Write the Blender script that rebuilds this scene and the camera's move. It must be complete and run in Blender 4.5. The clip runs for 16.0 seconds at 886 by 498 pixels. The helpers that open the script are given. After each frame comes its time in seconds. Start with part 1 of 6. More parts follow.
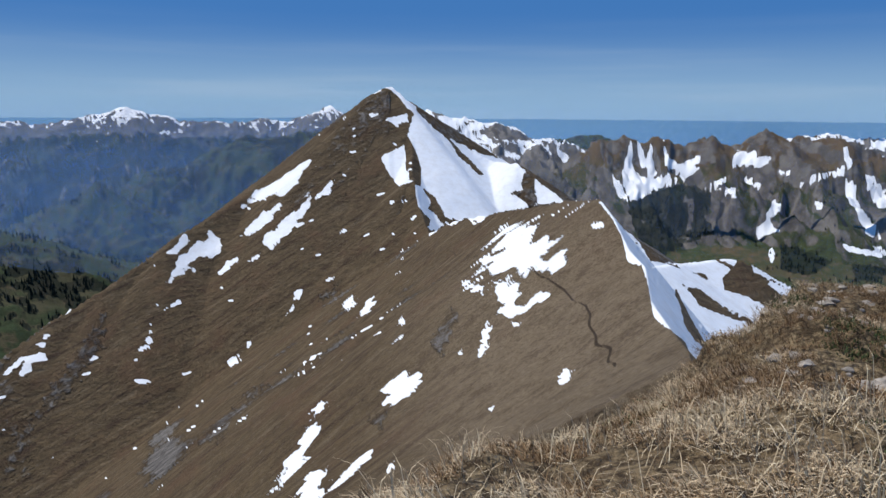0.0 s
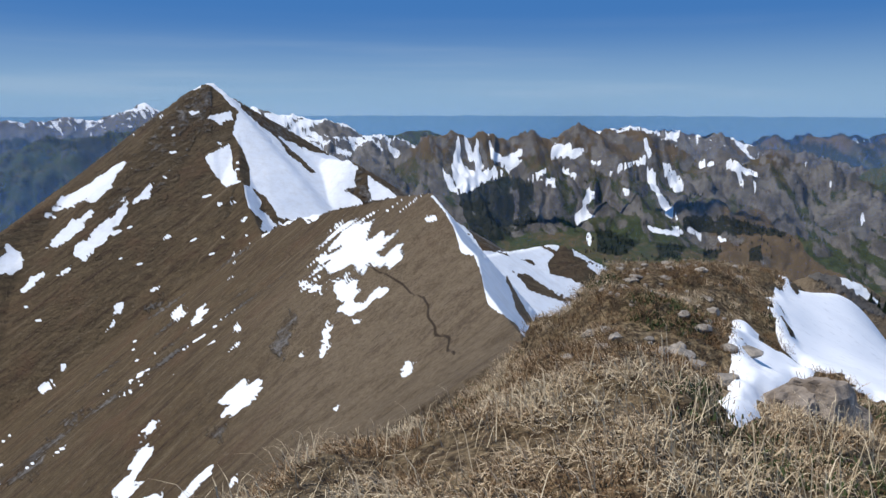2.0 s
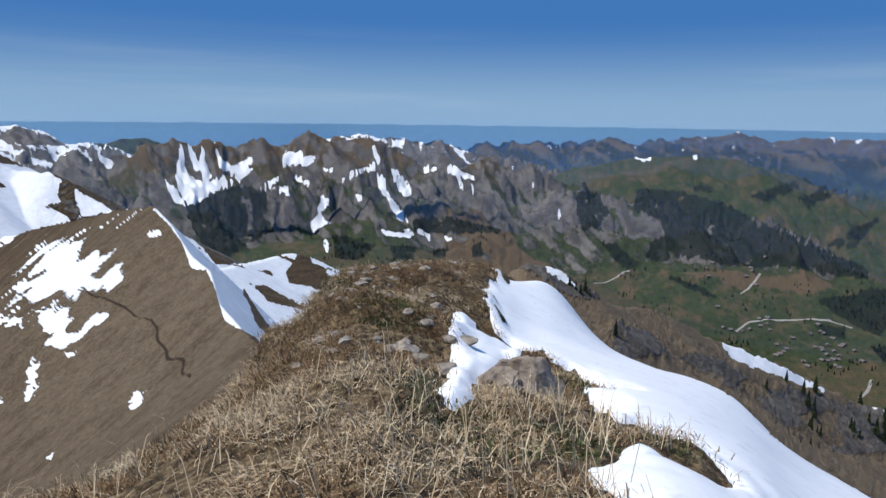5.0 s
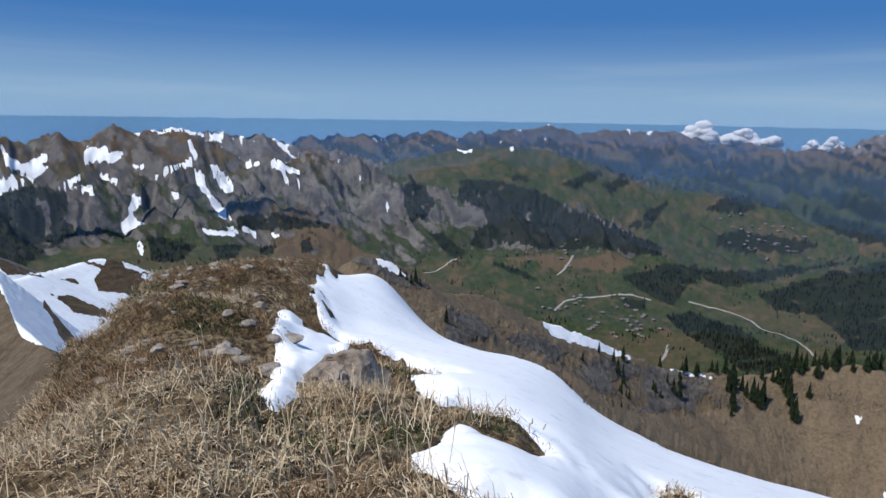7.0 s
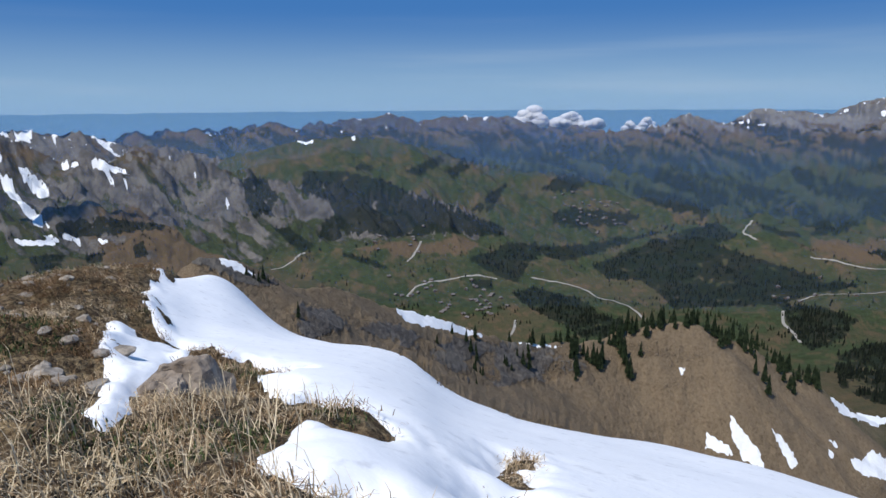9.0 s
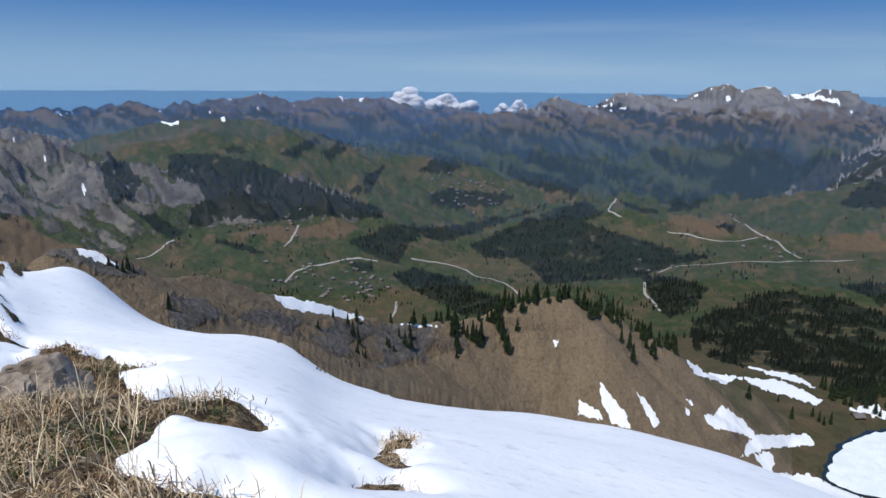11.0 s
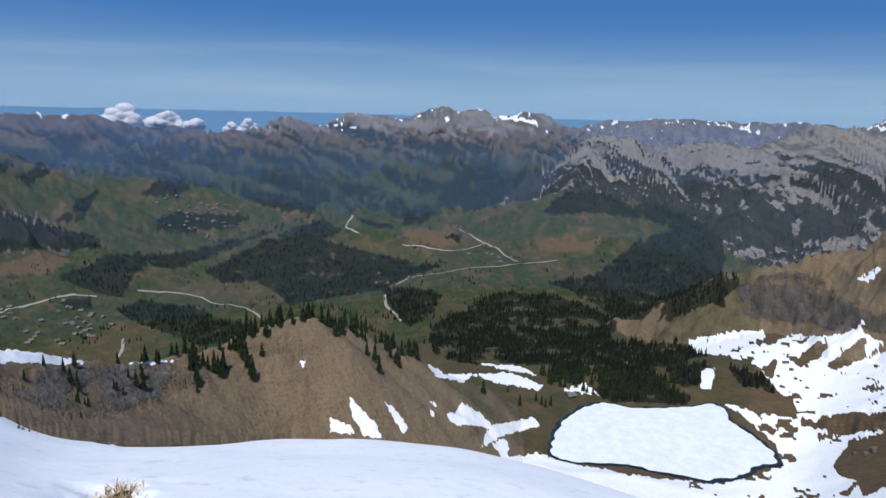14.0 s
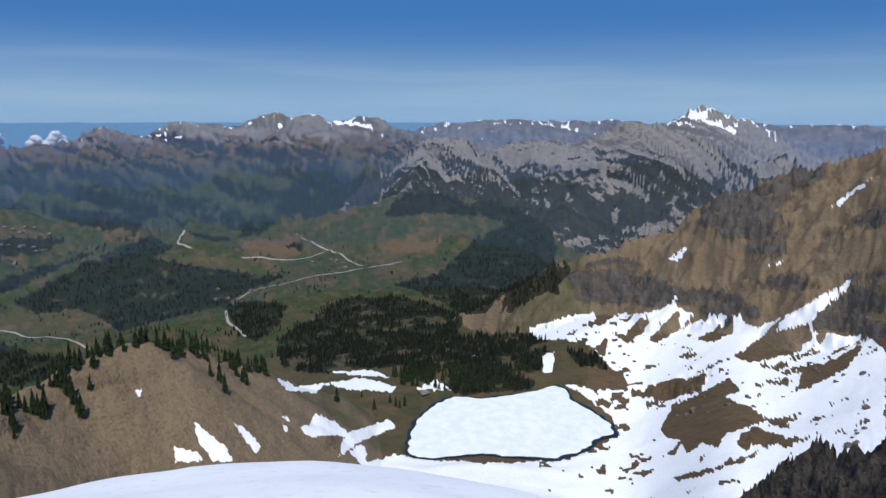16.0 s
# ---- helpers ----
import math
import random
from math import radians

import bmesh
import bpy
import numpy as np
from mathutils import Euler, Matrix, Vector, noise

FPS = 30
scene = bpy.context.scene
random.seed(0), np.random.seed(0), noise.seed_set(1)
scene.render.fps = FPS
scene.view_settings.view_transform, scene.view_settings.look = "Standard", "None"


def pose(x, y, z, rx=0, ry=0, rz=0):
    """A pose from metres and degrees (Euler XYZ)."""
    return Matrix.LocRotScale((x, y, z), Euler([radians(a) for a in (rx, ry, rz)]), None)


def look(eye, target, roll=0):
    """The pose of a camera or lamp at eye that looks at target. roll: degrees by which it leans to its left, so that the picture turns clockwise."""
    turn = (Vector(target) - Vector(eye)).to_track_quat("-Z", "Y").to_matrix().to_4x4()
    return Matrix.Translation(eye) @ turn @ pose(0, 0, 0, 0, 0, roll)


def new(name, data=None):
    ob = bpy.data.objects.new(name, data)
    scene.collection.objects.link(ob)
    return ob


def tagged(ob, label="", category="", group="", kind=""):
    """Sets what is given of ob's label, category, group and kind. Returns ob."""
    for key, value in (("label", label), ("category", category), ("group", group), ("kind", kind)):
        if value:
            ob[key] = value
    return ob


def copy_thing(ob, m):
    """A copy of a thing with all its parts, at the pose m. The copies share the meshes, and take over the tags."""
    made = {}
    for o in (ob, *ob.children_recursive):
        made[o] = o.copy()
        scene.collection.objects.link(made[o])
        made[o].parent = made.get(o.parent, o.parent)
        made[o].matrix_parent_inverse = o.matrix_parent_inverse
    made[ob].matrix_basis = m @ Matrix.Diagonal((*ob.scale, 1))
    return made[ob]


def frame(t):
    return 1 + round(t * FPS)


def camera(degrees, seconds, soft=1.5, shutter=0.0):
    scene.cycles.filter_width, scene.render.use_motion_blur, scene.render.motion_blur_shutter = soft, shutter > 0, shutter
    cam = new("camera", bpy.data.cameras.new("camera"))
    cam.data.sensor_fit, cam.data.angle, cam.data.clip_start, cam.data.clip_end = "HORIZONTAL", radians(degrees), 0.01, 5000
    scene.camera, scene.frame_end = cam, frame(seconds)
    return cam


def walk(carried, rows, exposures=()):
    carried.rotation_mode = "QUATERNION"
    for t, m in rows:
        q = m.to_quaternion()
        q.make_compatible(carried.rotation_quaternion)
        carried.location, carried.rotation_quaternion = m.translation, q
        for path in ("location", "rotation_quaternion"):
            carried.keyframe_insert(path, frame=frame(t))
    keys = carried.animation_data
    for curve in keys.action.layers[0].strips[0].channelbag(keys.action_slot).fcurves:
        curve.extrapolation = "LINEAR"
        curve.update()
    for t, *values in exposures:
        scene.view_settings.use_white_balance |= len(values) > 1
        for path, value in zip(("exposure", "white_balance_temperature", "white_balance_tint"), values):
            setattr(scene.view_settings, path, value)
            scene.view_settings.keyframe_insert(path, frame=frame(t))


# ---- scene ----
cam = camera(66.0, 16.0)
walk(cam, [
    (0.0, pose(-0.000, 0.290, 0, 78.40, -0.33, 0.00)),
    (0.5, pose(0.016, 0.290, 0, 77.51, -0.56, -3.21)),
    (1.0, pose(0.034, 0.288, 0, 77.00, -0.43, -6.69)),
    (1.5, pose(0.053, 0.285, 0, 77.45, -0.24, -10.62)),
    (2.0, pose(0.070, 0.281, 0, 78.16, -0.02, -13.98)),
    (2.5, pose(0.086, 0.277, 0, 78.55, 0.07, -17.21)),
    (3.0, pose(0.100, 0.272, 0, 78.71, 0.07, -20.15)),
    (3.5, pose(0.117, 0.265, 0, 78.92, 0.14, -23.85)),
    (4.0, pose(0.137, 0.256, 0, 79.11, -0.07, -28.13)),
    (4.5, pose(0.153, 0.246, 0, 79.17, -0.36, -31.84)),
    (5.0, pose(0.171, 0.235, 0, 78.93, -0.73, -36.03)),
    (7.5, pose(0.233, 0.172, 0, 78.42, -0.67, -53.62)),
    (8.0, pose(0.243, 0.159, 0, 78.17, -0.38, -56.79)),
    (8.5, pose(0.252, 0.144, 0, 77.98, -0.09, -60.16)),
    (9.0, pose(0.260, 0.129, 0, 77.75, 0.37, -63.62)),
    (11.5, pose(0.282, 0.066, 0, 76.50, -0.53, -76.84)),
    (12.0, pose(0.286, 0.047, 0, 77.09, -0.41, -80.69)),
    (12.5, pose(0.289, 0.026, 0, 77.42, -0.69, -84.88)),
    (13.0, pose(0.290, 0.009, 0, 77.43, -1.01, -88.20)),
    (13.5, pose(0.290, -0.009, 0, 77.71, -1.40, -91.84)),
    (14.0, pose(0.289, -0.029, 0, 78.17, -1.48, -95.64)),
    (14.5, pose(0.286, -0.046, 0, 78.42, -1.33, -99.14)),
    (15.0, pose(0.283, -0.064, 0, 78.65, -1.07, -102.80)),
    (15.5, pose(0.279, -0.081, 0, 78.76, -0.69, -106.17)),
    (16.0, pose(0.274, -0.096, 0, 78.72, -0.18, -109.24)),
])

# ---------------------------------------------------------------- sky and sun
SUN_B, SUN_EL = 66.0, 60.0  # bearing and height of the sun
sun = new("sun", bpy.data.lights.new("sun", "SUN"))
sun.data.energy, sun.data.angle, sun.data.color = 4.2, radians(0.53), (1.0, 0.96, 0.9)
sun.matrix_world = look((-100 * math.sin(radians(SUN_B)), 100 * math.cos(radians(SUN_B)), 100 * math.tan(radians(SUN_EL))), (0, 0, 0))
sky_world = bpy.data.worlds.new("sky")
scene.world = sky_world
sky_world.use_nodes = True
wt = sky_world.node_tree
sky = wt.nodes.new("ShaderNodeTexSky")
sky.sky_type, sky.sun_disc, sky.altitude = "NISHITA", False, 2300
sky.sun_elevation, sky.sun_rotation = radians(SUN_EL), radians(-SUN_B)
sky.air_density, sky.dust_density, sky.ozone_density = 1.0, 0.4, 3.0
# thin bands of cirrus over the horizon
direction = wt.nodes.new("ShaderNodeTexCoord").outputs["Generated"]
split = wt.nodes.new("ShaderNodeSeparateXYZ")
wt.links.new(direction, split.inputs[0])
flat = wt.nodes.new("ShaderNodeVectorMath")
flat.operation = "MULTIPLY"
flat.inputs[1].default_value = (1.5, 1.5, 26.0)
wt.links.new(direction, flat.inputs[0])
streak = wt.nodes.new("ShaderNodeTexNoise")
streak.inputs["Scale"].default_value, streak.inputs["Detail"].default_value = 1.3, 5.0
wt.links.new(flat.outputs[0], streak.inputs["Vector"])


def world_range(value, a, b, lo, hi):
    n = wt.nodes.new("ShaderNodeMapRange")
    n.interpolation_type = "SMOOTHSTEP"
    wt.links.new(value, n.inputs[0])
    for k, v in enumerate((a, b, lo, hi)):
        n.inputs[k + 1].default_value = v
    return n.outputs[0]


def world_mix(fac, a, b):
    n = wt.nodes.new("ShaderNodeMix")
    n.data_type = "RGBA"
    wt.links.new(fac, n.inputs[0])
    for socket, v in ((n.inputs[6], a), (n.inputs[7], b)):
        if isinstance(v, tuple):
            socket.default_value = v
        else:
            wt.links.new(v, socket)
    return n.outputs[2]


veil = wt.nodes.new("ShaderNodeMath")
veil.operation = "MULTIPLY"
wt.links.new(world_range(streak.outputs["Fac"], 0.42, 0.8, 0.0, 0.34), veil.inputs[0])
wt.links.new(world_range(split.outputs[2], 0.02, 0.14, 1.0, 0.0), veil.inputs[1])
colour = world_mix(world_range(split.outputs[2], 0.0, 0.30, 0.88, 0.94), sky.outputs[0], (0.52, 2.2, 6.0, 1))
colour = world_mix(world_range(split.outputs[2], -0.01, 0.13, 0.85, 0.0), colour, (3.8, 6.0, 8.3, 1))
colour = world_mix(veil.outputs[0], colour, (5.5, 7.0, 8.6, 1))
wt.links.new(colour, wt.nodes["Background"].inputs[0])
wt.nodes["Background"].inputs[1].default_value = 0.08

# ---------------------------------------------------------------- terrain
# Everything is placed to fit the camera's view, far distances compressed: bearing in degrees (positive to the
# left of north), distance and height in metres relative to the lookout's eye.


def from_bearings(points):
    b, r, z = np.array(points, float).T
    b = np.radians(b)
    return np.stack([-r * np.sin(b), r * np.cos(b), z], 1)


def value_noise(x, y, seed):
    """Smooth gradient noise in about -1..1 on a unit lattice."""
    xi, yi = np.floor(x).astype(np.int64), np.floor(y).astype(np.int64)
    xf, yf = x - xi, y - yi
    u, v = xf * xf * xf * (xf * (xf * 6 - 15) + 10), yf * yf * yf * (yf * (yf * 6 - 15) + 10)

    def corner(i, j):
        n = ((xi + i) * 374761393 + (yi + j) * 668265263 + seed * 974634777) & 0x7FFFFFFF
        n = ((n ^ (n >> 13)) * 1274126177) & 0x7FFFFFFF
        a = ((n ^ (n >> 16)) & 0xFFFF) * (2 * math.pi / 65536)
        return np.cos(a) * (xf - i) + np.sin(a) * (yf - j)

    top = corner(0, 0) * (1 - u) + corner(1, 0) * u
    low = corner(0, 1) * (1 - u) + corner(1, 1) * u
    return (top * (1 - v) + low * v) * 1.5


def fbm(x, y, size, octaves, seed, gain=0.5):
    total, amp = 0.0, 1.0
    for o in range(octaves):
        total = total + amp * value_noise(x / size + 17.3 * o, y / size - 9.1 * o, seed + o)
        size, amp = size / 2.03, amp * gain
    return total


def ridged(x, y, size, octaves, seed, gain=0.5):
    total, amp = 0.0, 1.0
    for o in range(octaves):
        total = total + amp * (0.5 - np.abs(value_noise(x / size + 5.3 * o, y / size + 3.7 * o, seed + o)))
        size, amp = size / 2.1, amp * gain
    return total


def smoothstep(a, b, v):
    v = np.clip((v - a) / (b - a), 0, 1)
    return v * v * (3 - 2 * v)


BRINK = np.array([(-200, 5, -2.9), (-150, 7, -4.9), (-125, 7.5, -4.8), (-112.8, 8.2, -4.9), (-106, 9, -5.1), (-98, 10, -5.4), (-88, 11, -5.7), (-78, 12.5, -6.2), (-71.4, 14, -6.6), (-65.6, 15.5, -6.9), (-63, 16, -6.7), (-62, 17, -6.7), (-60, 18, -6.8), (-56.5, 20, -7.3), (-52.6, 22, -7.9), (-50, 22, -7.4), (-46.7, 22, -6), (-45.9, 22, -5.4), (-43, 20, -4.8), (-40.4, 16, -3.7), (-36.5, 14, -3.2), (-31, 13, -3.1), (-28, 12, -3), (-25.8, 10.5, -2.9), (-25, 10, -3.1), (-21.5, 8.2, -2.8), (-20.5, 7.5, -2.8), (-15.7, 6.2, -2.6), (-10, 5, -2.4), (-3.5, 4, -2), (4, 3, -1.8), (10, 2.3, -1.4), (40, 2, -1.3)])

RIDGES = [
    ("west_spur", from_bearings([(40, 290, -111.3), (34.4, 300, -95.2), (30.5, 305, -82.3), (26.4, 310, -72.1), (22.1, 320, -57.6), (17.7, 340, -46), (14.1, 360, -33.4), (10.4, 372, -16.9), (8.1, 380, -6.8), (6.7, 384, 3.8), (5.5, 385, 9.9), (4.5, 385, 12)]), 0.9, 0.72, 10, 0.3),
    ("summit_ridge", from_bearings([(4.5, 385, 12), (3.4, 378, 6.6), (2.6, 362, -6.3), (2.5, 340, -19), (2.6, 318, -29.5), (2.1, 297, -40.7), (1.2, 275, -49.5), (0.4, 255, -44.5), (-0.8, 235, -38.4), (-4.6, 200, -29.6), (-7.7, 175, -24.2), (-10.2, 155, -20), (-13, 135, -16.9), (-14.2, 120, -18.1), (-15.5, 105, -20.5), (-16.9, 92, -20.1), (-17.5, 75, -20.1), (-19.2, 60, -18.5), (-20.6, 45, -15.1), (-21, 30, -10.6)]), 1.15, 0.7, 4, 0.3),
    ("north_spur", from_bearings([(4.2, 384, 11.4), (3, 383, 5.3), (1.6, 380, -3.3), (0.4, 378, -11.2), (-0.8, 375, -17), (-4.1, 365, -26.8), (-6.2, 355, -27.3), (-7.6, 345, -33.2), (-10.1, 330, -41.7), (-16, 310, -68.7)]), 0.6, 0.75, 0, 0.25),
    ("snow_shoulder", from_bearings([(-14, 150, -38.8), (-17.5, 190, -41.4), (-19.9, 215, -45.3), (-22.7, 230, -46.2), (-23.8, 235, -47), (-25, 240, -49.3), (-29.2, 250, -60.5), (-33, 260, -72.1), (-40, 280, -96.4)]), 0.55, 0.6, 0, 0.25),
    ("rocky_mountain", from_bearings([(-6, 3000, -421.6), (-8.7, 3050, -326), (-10.3, 3080, -253.2), (-12.4, 3100, -178.7), (-13.6, 3110, -119.5), (-14.9, 3110, -92.3), (-15.7, 3120, -119.9), (-18.6, 3140, -120.6), (-20.3, 3150, -110), (-22.5, 3150, -102.8), (-24.3, 3150, -90.2), (-27.5, 3140, -93.2), (-29.8, 3120, -103.5), (-32, 3060, -160.4), (-34, 3000, -199.3), (-39.2, 2950, -188.7), (-41.5, 2930, -197.2), (-44.4, 2900, -228.2), (-46.2, 2880, -246.9), (-48.1, 2850, -274.4), (-50.8, 2820, -291.4), (-53, 2800, -295.8), (-57.3, 2750, -323.1), (-61.5, 2700, -374.7), (-65.5, 2650, -434), (-68.5, 2600, -486.6), (-71, 2550, -542)]), 0.55, 0.55, 0, 1.1),
    ("rocky_spur", from_bearings([(-29.8, 3120, -103.5), (-30.3, 2950, -170.1), (-30.9, 2800, -225.3), (-31.5, 2650, -325.4), (-32, 2500, -418.4)]), 0.6, 0.6, 0, 1),
    ("rocky_spur_west", from_bearings([(-14.9, 3110, -92.3), (-13.5, 2900, -228.2), (-12, 2700, -355.5), (-11, 2500, -418.4)]), 0.6, 0.6, 0, 1),
    ("rocky_spur_east", from_bearings([(-40, 2950, -190.8), (-39.5, 2800, -269.6), (-39, 2600, -388.6)]), 0.5, 0.5, 0, 0.9),
    ("back_crest", from_bearings([(-22, 3700, -193.9), (-26, 3700, -122.7), (-29.3, 3700, -79.4), (-32.1, 3700, -107.2), (-34.9, 3700, -135.7), (-36.8, 3700, -133.7), (-39.2, 3680, -173.5), (-41.5, 3650, -186.2), (-46, 3600, -283.3)]), 0.5, 0.5, 0, 0.9),
    ("snowy_mountain", from_bearings([(6, 3300, -172.9), (1.9, 3300, -34.6), (1.2, 3280, 0), (1, 3280, 8), (0.3, 3280, -5.7), (-0.3, 3300, -48.4), (-2.1, 3300, -42.6), (-4, 3300, -47.8), (-5.8, 3300, -73.7), (-8.6, 3300, -126.8), (-11.4, 3300, -167.2), (-16, 3300, -288.7)]), 0.5, 0.5, 0, 1),
    ("dark_knoll", from_bearings([(-7, 3900, -238.5), (-10, 3900, -149.8), (-11.4, 3900, -126), (-12.3, 3900, -122.6), (-13.7, 3900, -163.5), (-17, 3900, -238.5)]), 0.4, 0.4, 0, 0.6),
    ("wooded_hill", from_bearings([(30, 3300, -434.5), (26.2, 3350, -342.6), (22.9, 3400, -252.1), (20.5, 3420, -230.8), (18.3, 3450, -180.8), (15.3, 3450, -129.5), (13.1, 3450, -116.9), (10.3, 3450, -97.6), (8.5, 3450, -90.3), (3, 3450, -120.5)]), 0.42, 0.45, 0, 0.7),
    ("cone_hill", from_bearings([(34, 2900, -490.5), (31.6, 2900, -407.6), (29.7, 2900, -350.9), (28.1, 2900, -302.8), (27.1, 2900, -273.1), (26.2, 2900, -307.4), (24, 2880, -399.6), (22.1, 2850, -456.5), (19, 2800, -544.3)]), 0.6, 0.6, 0, 0.5),
    ("left_hill", from_bearings([(44, 2000, -210.2), (38, 2000, -263.3), (33.4, 2000, -306), (31.7, 2000, -338.3), (29.3, 1980, -381.3), (26.4, 1950, -421.6), (22, 1900, -473.7)]), 0.4, 0.45, 0, 0.5),
    ("snow_range", from_bearings([(50, 4750, -82.9), (42, 4750, -49.7), (36, 4750, -66.3), (32.5, 4750, -52.2), (30.5, 4750, -82.9), (28, 4750, -51.4), (25.7, 4740, -17.4), (24.5, 4730, 17.3), (23.4, 4740, -33.9), (21.5, 4750, -51.4), (19.5, 4750, -74.6), (16.5, 4750, -79.6), (14.8, 4750, -49.7), (13, 4750, -68), (11.2, 4740, -29.8), (9.4, 4720, 22.2), (8, 4740, -29), (4, 4750, -66.3), (0, 4750, -124.4)]), 0.5, 0.5, 0, 0.8),
    ("front_range", from_bearings([(50, 4300, -187.7), (40, 4300, -165.2), (34, 4350, -151.9), (28, 4350, -144.3), (24, 4400, -122.9), (20, 4400, -169), (14, 4400, -153.7), (8, 4400, -153.7)]), 0.4, 0.4, 0, 0.9),
    ("distant_range", from_bearings([(-31, 4450, -147.6), (-33.1, 4450, -132.1), (-34.4, 4450, -160.8), (-38, 4450, -194.3), (-39.7, 4450, -155.4), (-42.1, 4450, -142.2), (-45, 4450, -129), (-47.1, 4450, -149.2), (-49.7, 4440, -93), (-51.5, 4450, -155.4), (-53.3, 4500, -122.6), (-57.4, 4550, -91.3), (-59.2, 4560, -74), (-61.6, 4580, -131.1), (-64.4, 4600, -77.9), (-67, 4600, -88.3), (-69.5, 4600, -88.3), (-70.4, 4600, -152.6), (-73.6, 4600, -154.2), (-76.3, 4600, -171.9), (-79, 4600, -241.1)]), 0.45, 0.5, 0, 0.9),
    ("green_hill", from_bearings([(-44, 3500, -318.5), (-47.8, 3500, -240.4), (-50.5, 3480, -188.5), (-53.2, 3450, -176), (-56, 3430, -163.6), (-59.7, 3400, -190.1), (-62.5, 3380, -224.5), (-65.8, 3350, -299), (-69.1, 3320, -325.5), (-73.3, 3300, -343.9), (-76, 3280, -373.7), (-80.5, 3250, -427.9), (-84, 3220, -466.3), (-86.1, 3200, -495.4), (-90, 3200, -564.2)]), 0.3, 0.33, 0, 0.45),
    ("blue_range", from_bearings([(-66, 4200, -411.8), (-69.6, 4150, -312), (-72.7, 4150, -215.3), (-76.4, 4180, -182.5), (-80.1, 4200, -146.7), (-82.8, 4200, -89.4), (-85.2, 4250, -111.3), (-87.9, 4300, -42.8), (-90.3, 4300, -40.5), (-93, 4300, -54.8), (-95, 4290, -7.5), (-95.7, 4290, 15), (-96.6, 4300, -17.3), (-98.3, 4300, 17.3), (-99.7, 4300, -30.8), (-101.4, 4300, -12.8), (-103.5, 4300, -10.5), (-106.1, 4250, -89), (-108, 4200, -161.3), (-111, 4150, -246.6)]), 0.5, 0.5, 0, 1.2),
    ("blue_spur", from_bearings([(-82.8, 4200, -89.4), (-82, 4000, -223.6), (-81.5, 3800, -365.9)]), 0.5, 0.5, 0, 0.8),
    ("blue_spur_east", from_bearings([(-96, 4290, 0), (-95, 4050, -183.9), (-94.5, 3850, -350.4)]), 0.5, 0.5, 0, 0.9),
    ("last_range", from_bearings([(-100, 4780, -116.8), (-106.5, 4780, -114.3), (-109.2, 4780, -66.7), (-112.3, 4780, -44.2), (-114.3, 4780, -29.2), (-117.4, 4780, -42.5), (-121.5, 4780, -40.9), (-128, 4780, -58.4), (-133.6, 4780, -45.1), (-135.9, 4780, -60.9), (-138.8, 4780, -51.7), (-141.6, 4780, -62.6), (-150, 4780, -83.4)]), 0.4, 0.4, 0, 1),
    ("grey_mountain", from_bearings([(-100, 3450, -577.3), (-103.4, 3450, -405.3), (-105.3, 3450, -277.6), (-107.2, 3450, -180.8), (-108.8, 3450, -104.2), (-110, 3450, -109.6), (-112.3, 3470, -137.5), (-114.7, 3480, -159.9), (-117.4, 3500, -108.8), (-119.3, 3500, -107.5), (-122.4, 3500, -64.8), (-124.5, 3500, -28.7), (-126.3, 3500, -36.7), (-128, 3520, -67.6), (-132.2, 3550, -179.8), (-136.1, 3550, -198.5), (-137.7, 3550, -248.2), (-145, 3500, -367.9)]), 0.72, 0.72, 0, 1),
    ("high_peak", from_bearings([(-123, 4200, -220.1), (-125.9, 4200, -124.7), (-127.9, 4200, -11), (-129.5, 4200, 52), (-131.2, 4200, 22), (-132.8, 4200, -9.5), (-134.5, 4200, -130.5), (-136.8, 4200, -183.4), (-145, 4200, -293.7)]), 0.6, 0.6, 0, 1.1),
    ("meadow_hill", from_bearings([(-96.5, 2950, -504.3), (-100.1, 2950, -472.5), (-104, 2950, -430.4), (-105.5, 2950, -377.9), (-106.8, 2950, -336.1), (-108.5, 2950, -325.7), (-110.3, 2950, -346.5), (-112.3, 2930, -417), (-114.2, 2900, -459.3), (-118.7, 2800, -524), (-122, 2700, -598.6)]), 0.28, 0.4, 0, 0.4),
    ("west_meadow", from_bearings([(-84, 2750, -475), (-86, 2750, -435.6), (-88.7, 2750, -415.9), (-91.5, 2750, -445.4), (-94.8, 2750, -430.6), (-97, 2750, -470.1)]), 0.3, 0.3, 0, 0.35),
    ("tree_ridge", from_bearings([(-36, 300, -80.4), (-42.1, 300, -69.3), (-43.2, 300, -65.4), (-44.7, 305, -64.8), (-46.1, 310, -67), (-47.2, 320, -82.8), (-49.9, 340, -90.5), (-53.8, 370, -100.5), (-57.7, 410, -122.2), (-60.7, 440, -137.9), (-66.1, 490, -169.7), (-70, 530, -192.9), (-74.7, 570, -206.9), (-76.9, 590, -208.9), (-79, 610, -205.3), (-82.3, 630, -202.3), (-84.9, 640, -203), (-88.9, 670, -226.8), (-91.9, 690, -251.1), (-94, 705, -280.6), (-97, 730, -317.4)]), 0.62, 0.8, 0, 0.8),
    ("cliff_mountain", from_bearings([(-155, 1000, 69.9), (-148, 1080, 33.9), (-141.6, 1150, -22.1), (-139.7, 1170, -42.9), (-137.9, 1200, -57.4), (-135.4, 1230, -78.5), (-133.6, 1250, -100.6), (-132, 1270, -126.8), (-130.1, 1290, -165.3), (-128.5, 1310, -195.8), (-126.4, 1330, -229.7), (-123.8, 1350, -258.7), (-121, 1370, -278.7), (-118.7, 1390, -318.4), (-115, 1420, -407.2)]), 1.3, 0.6, 8, 1.2),
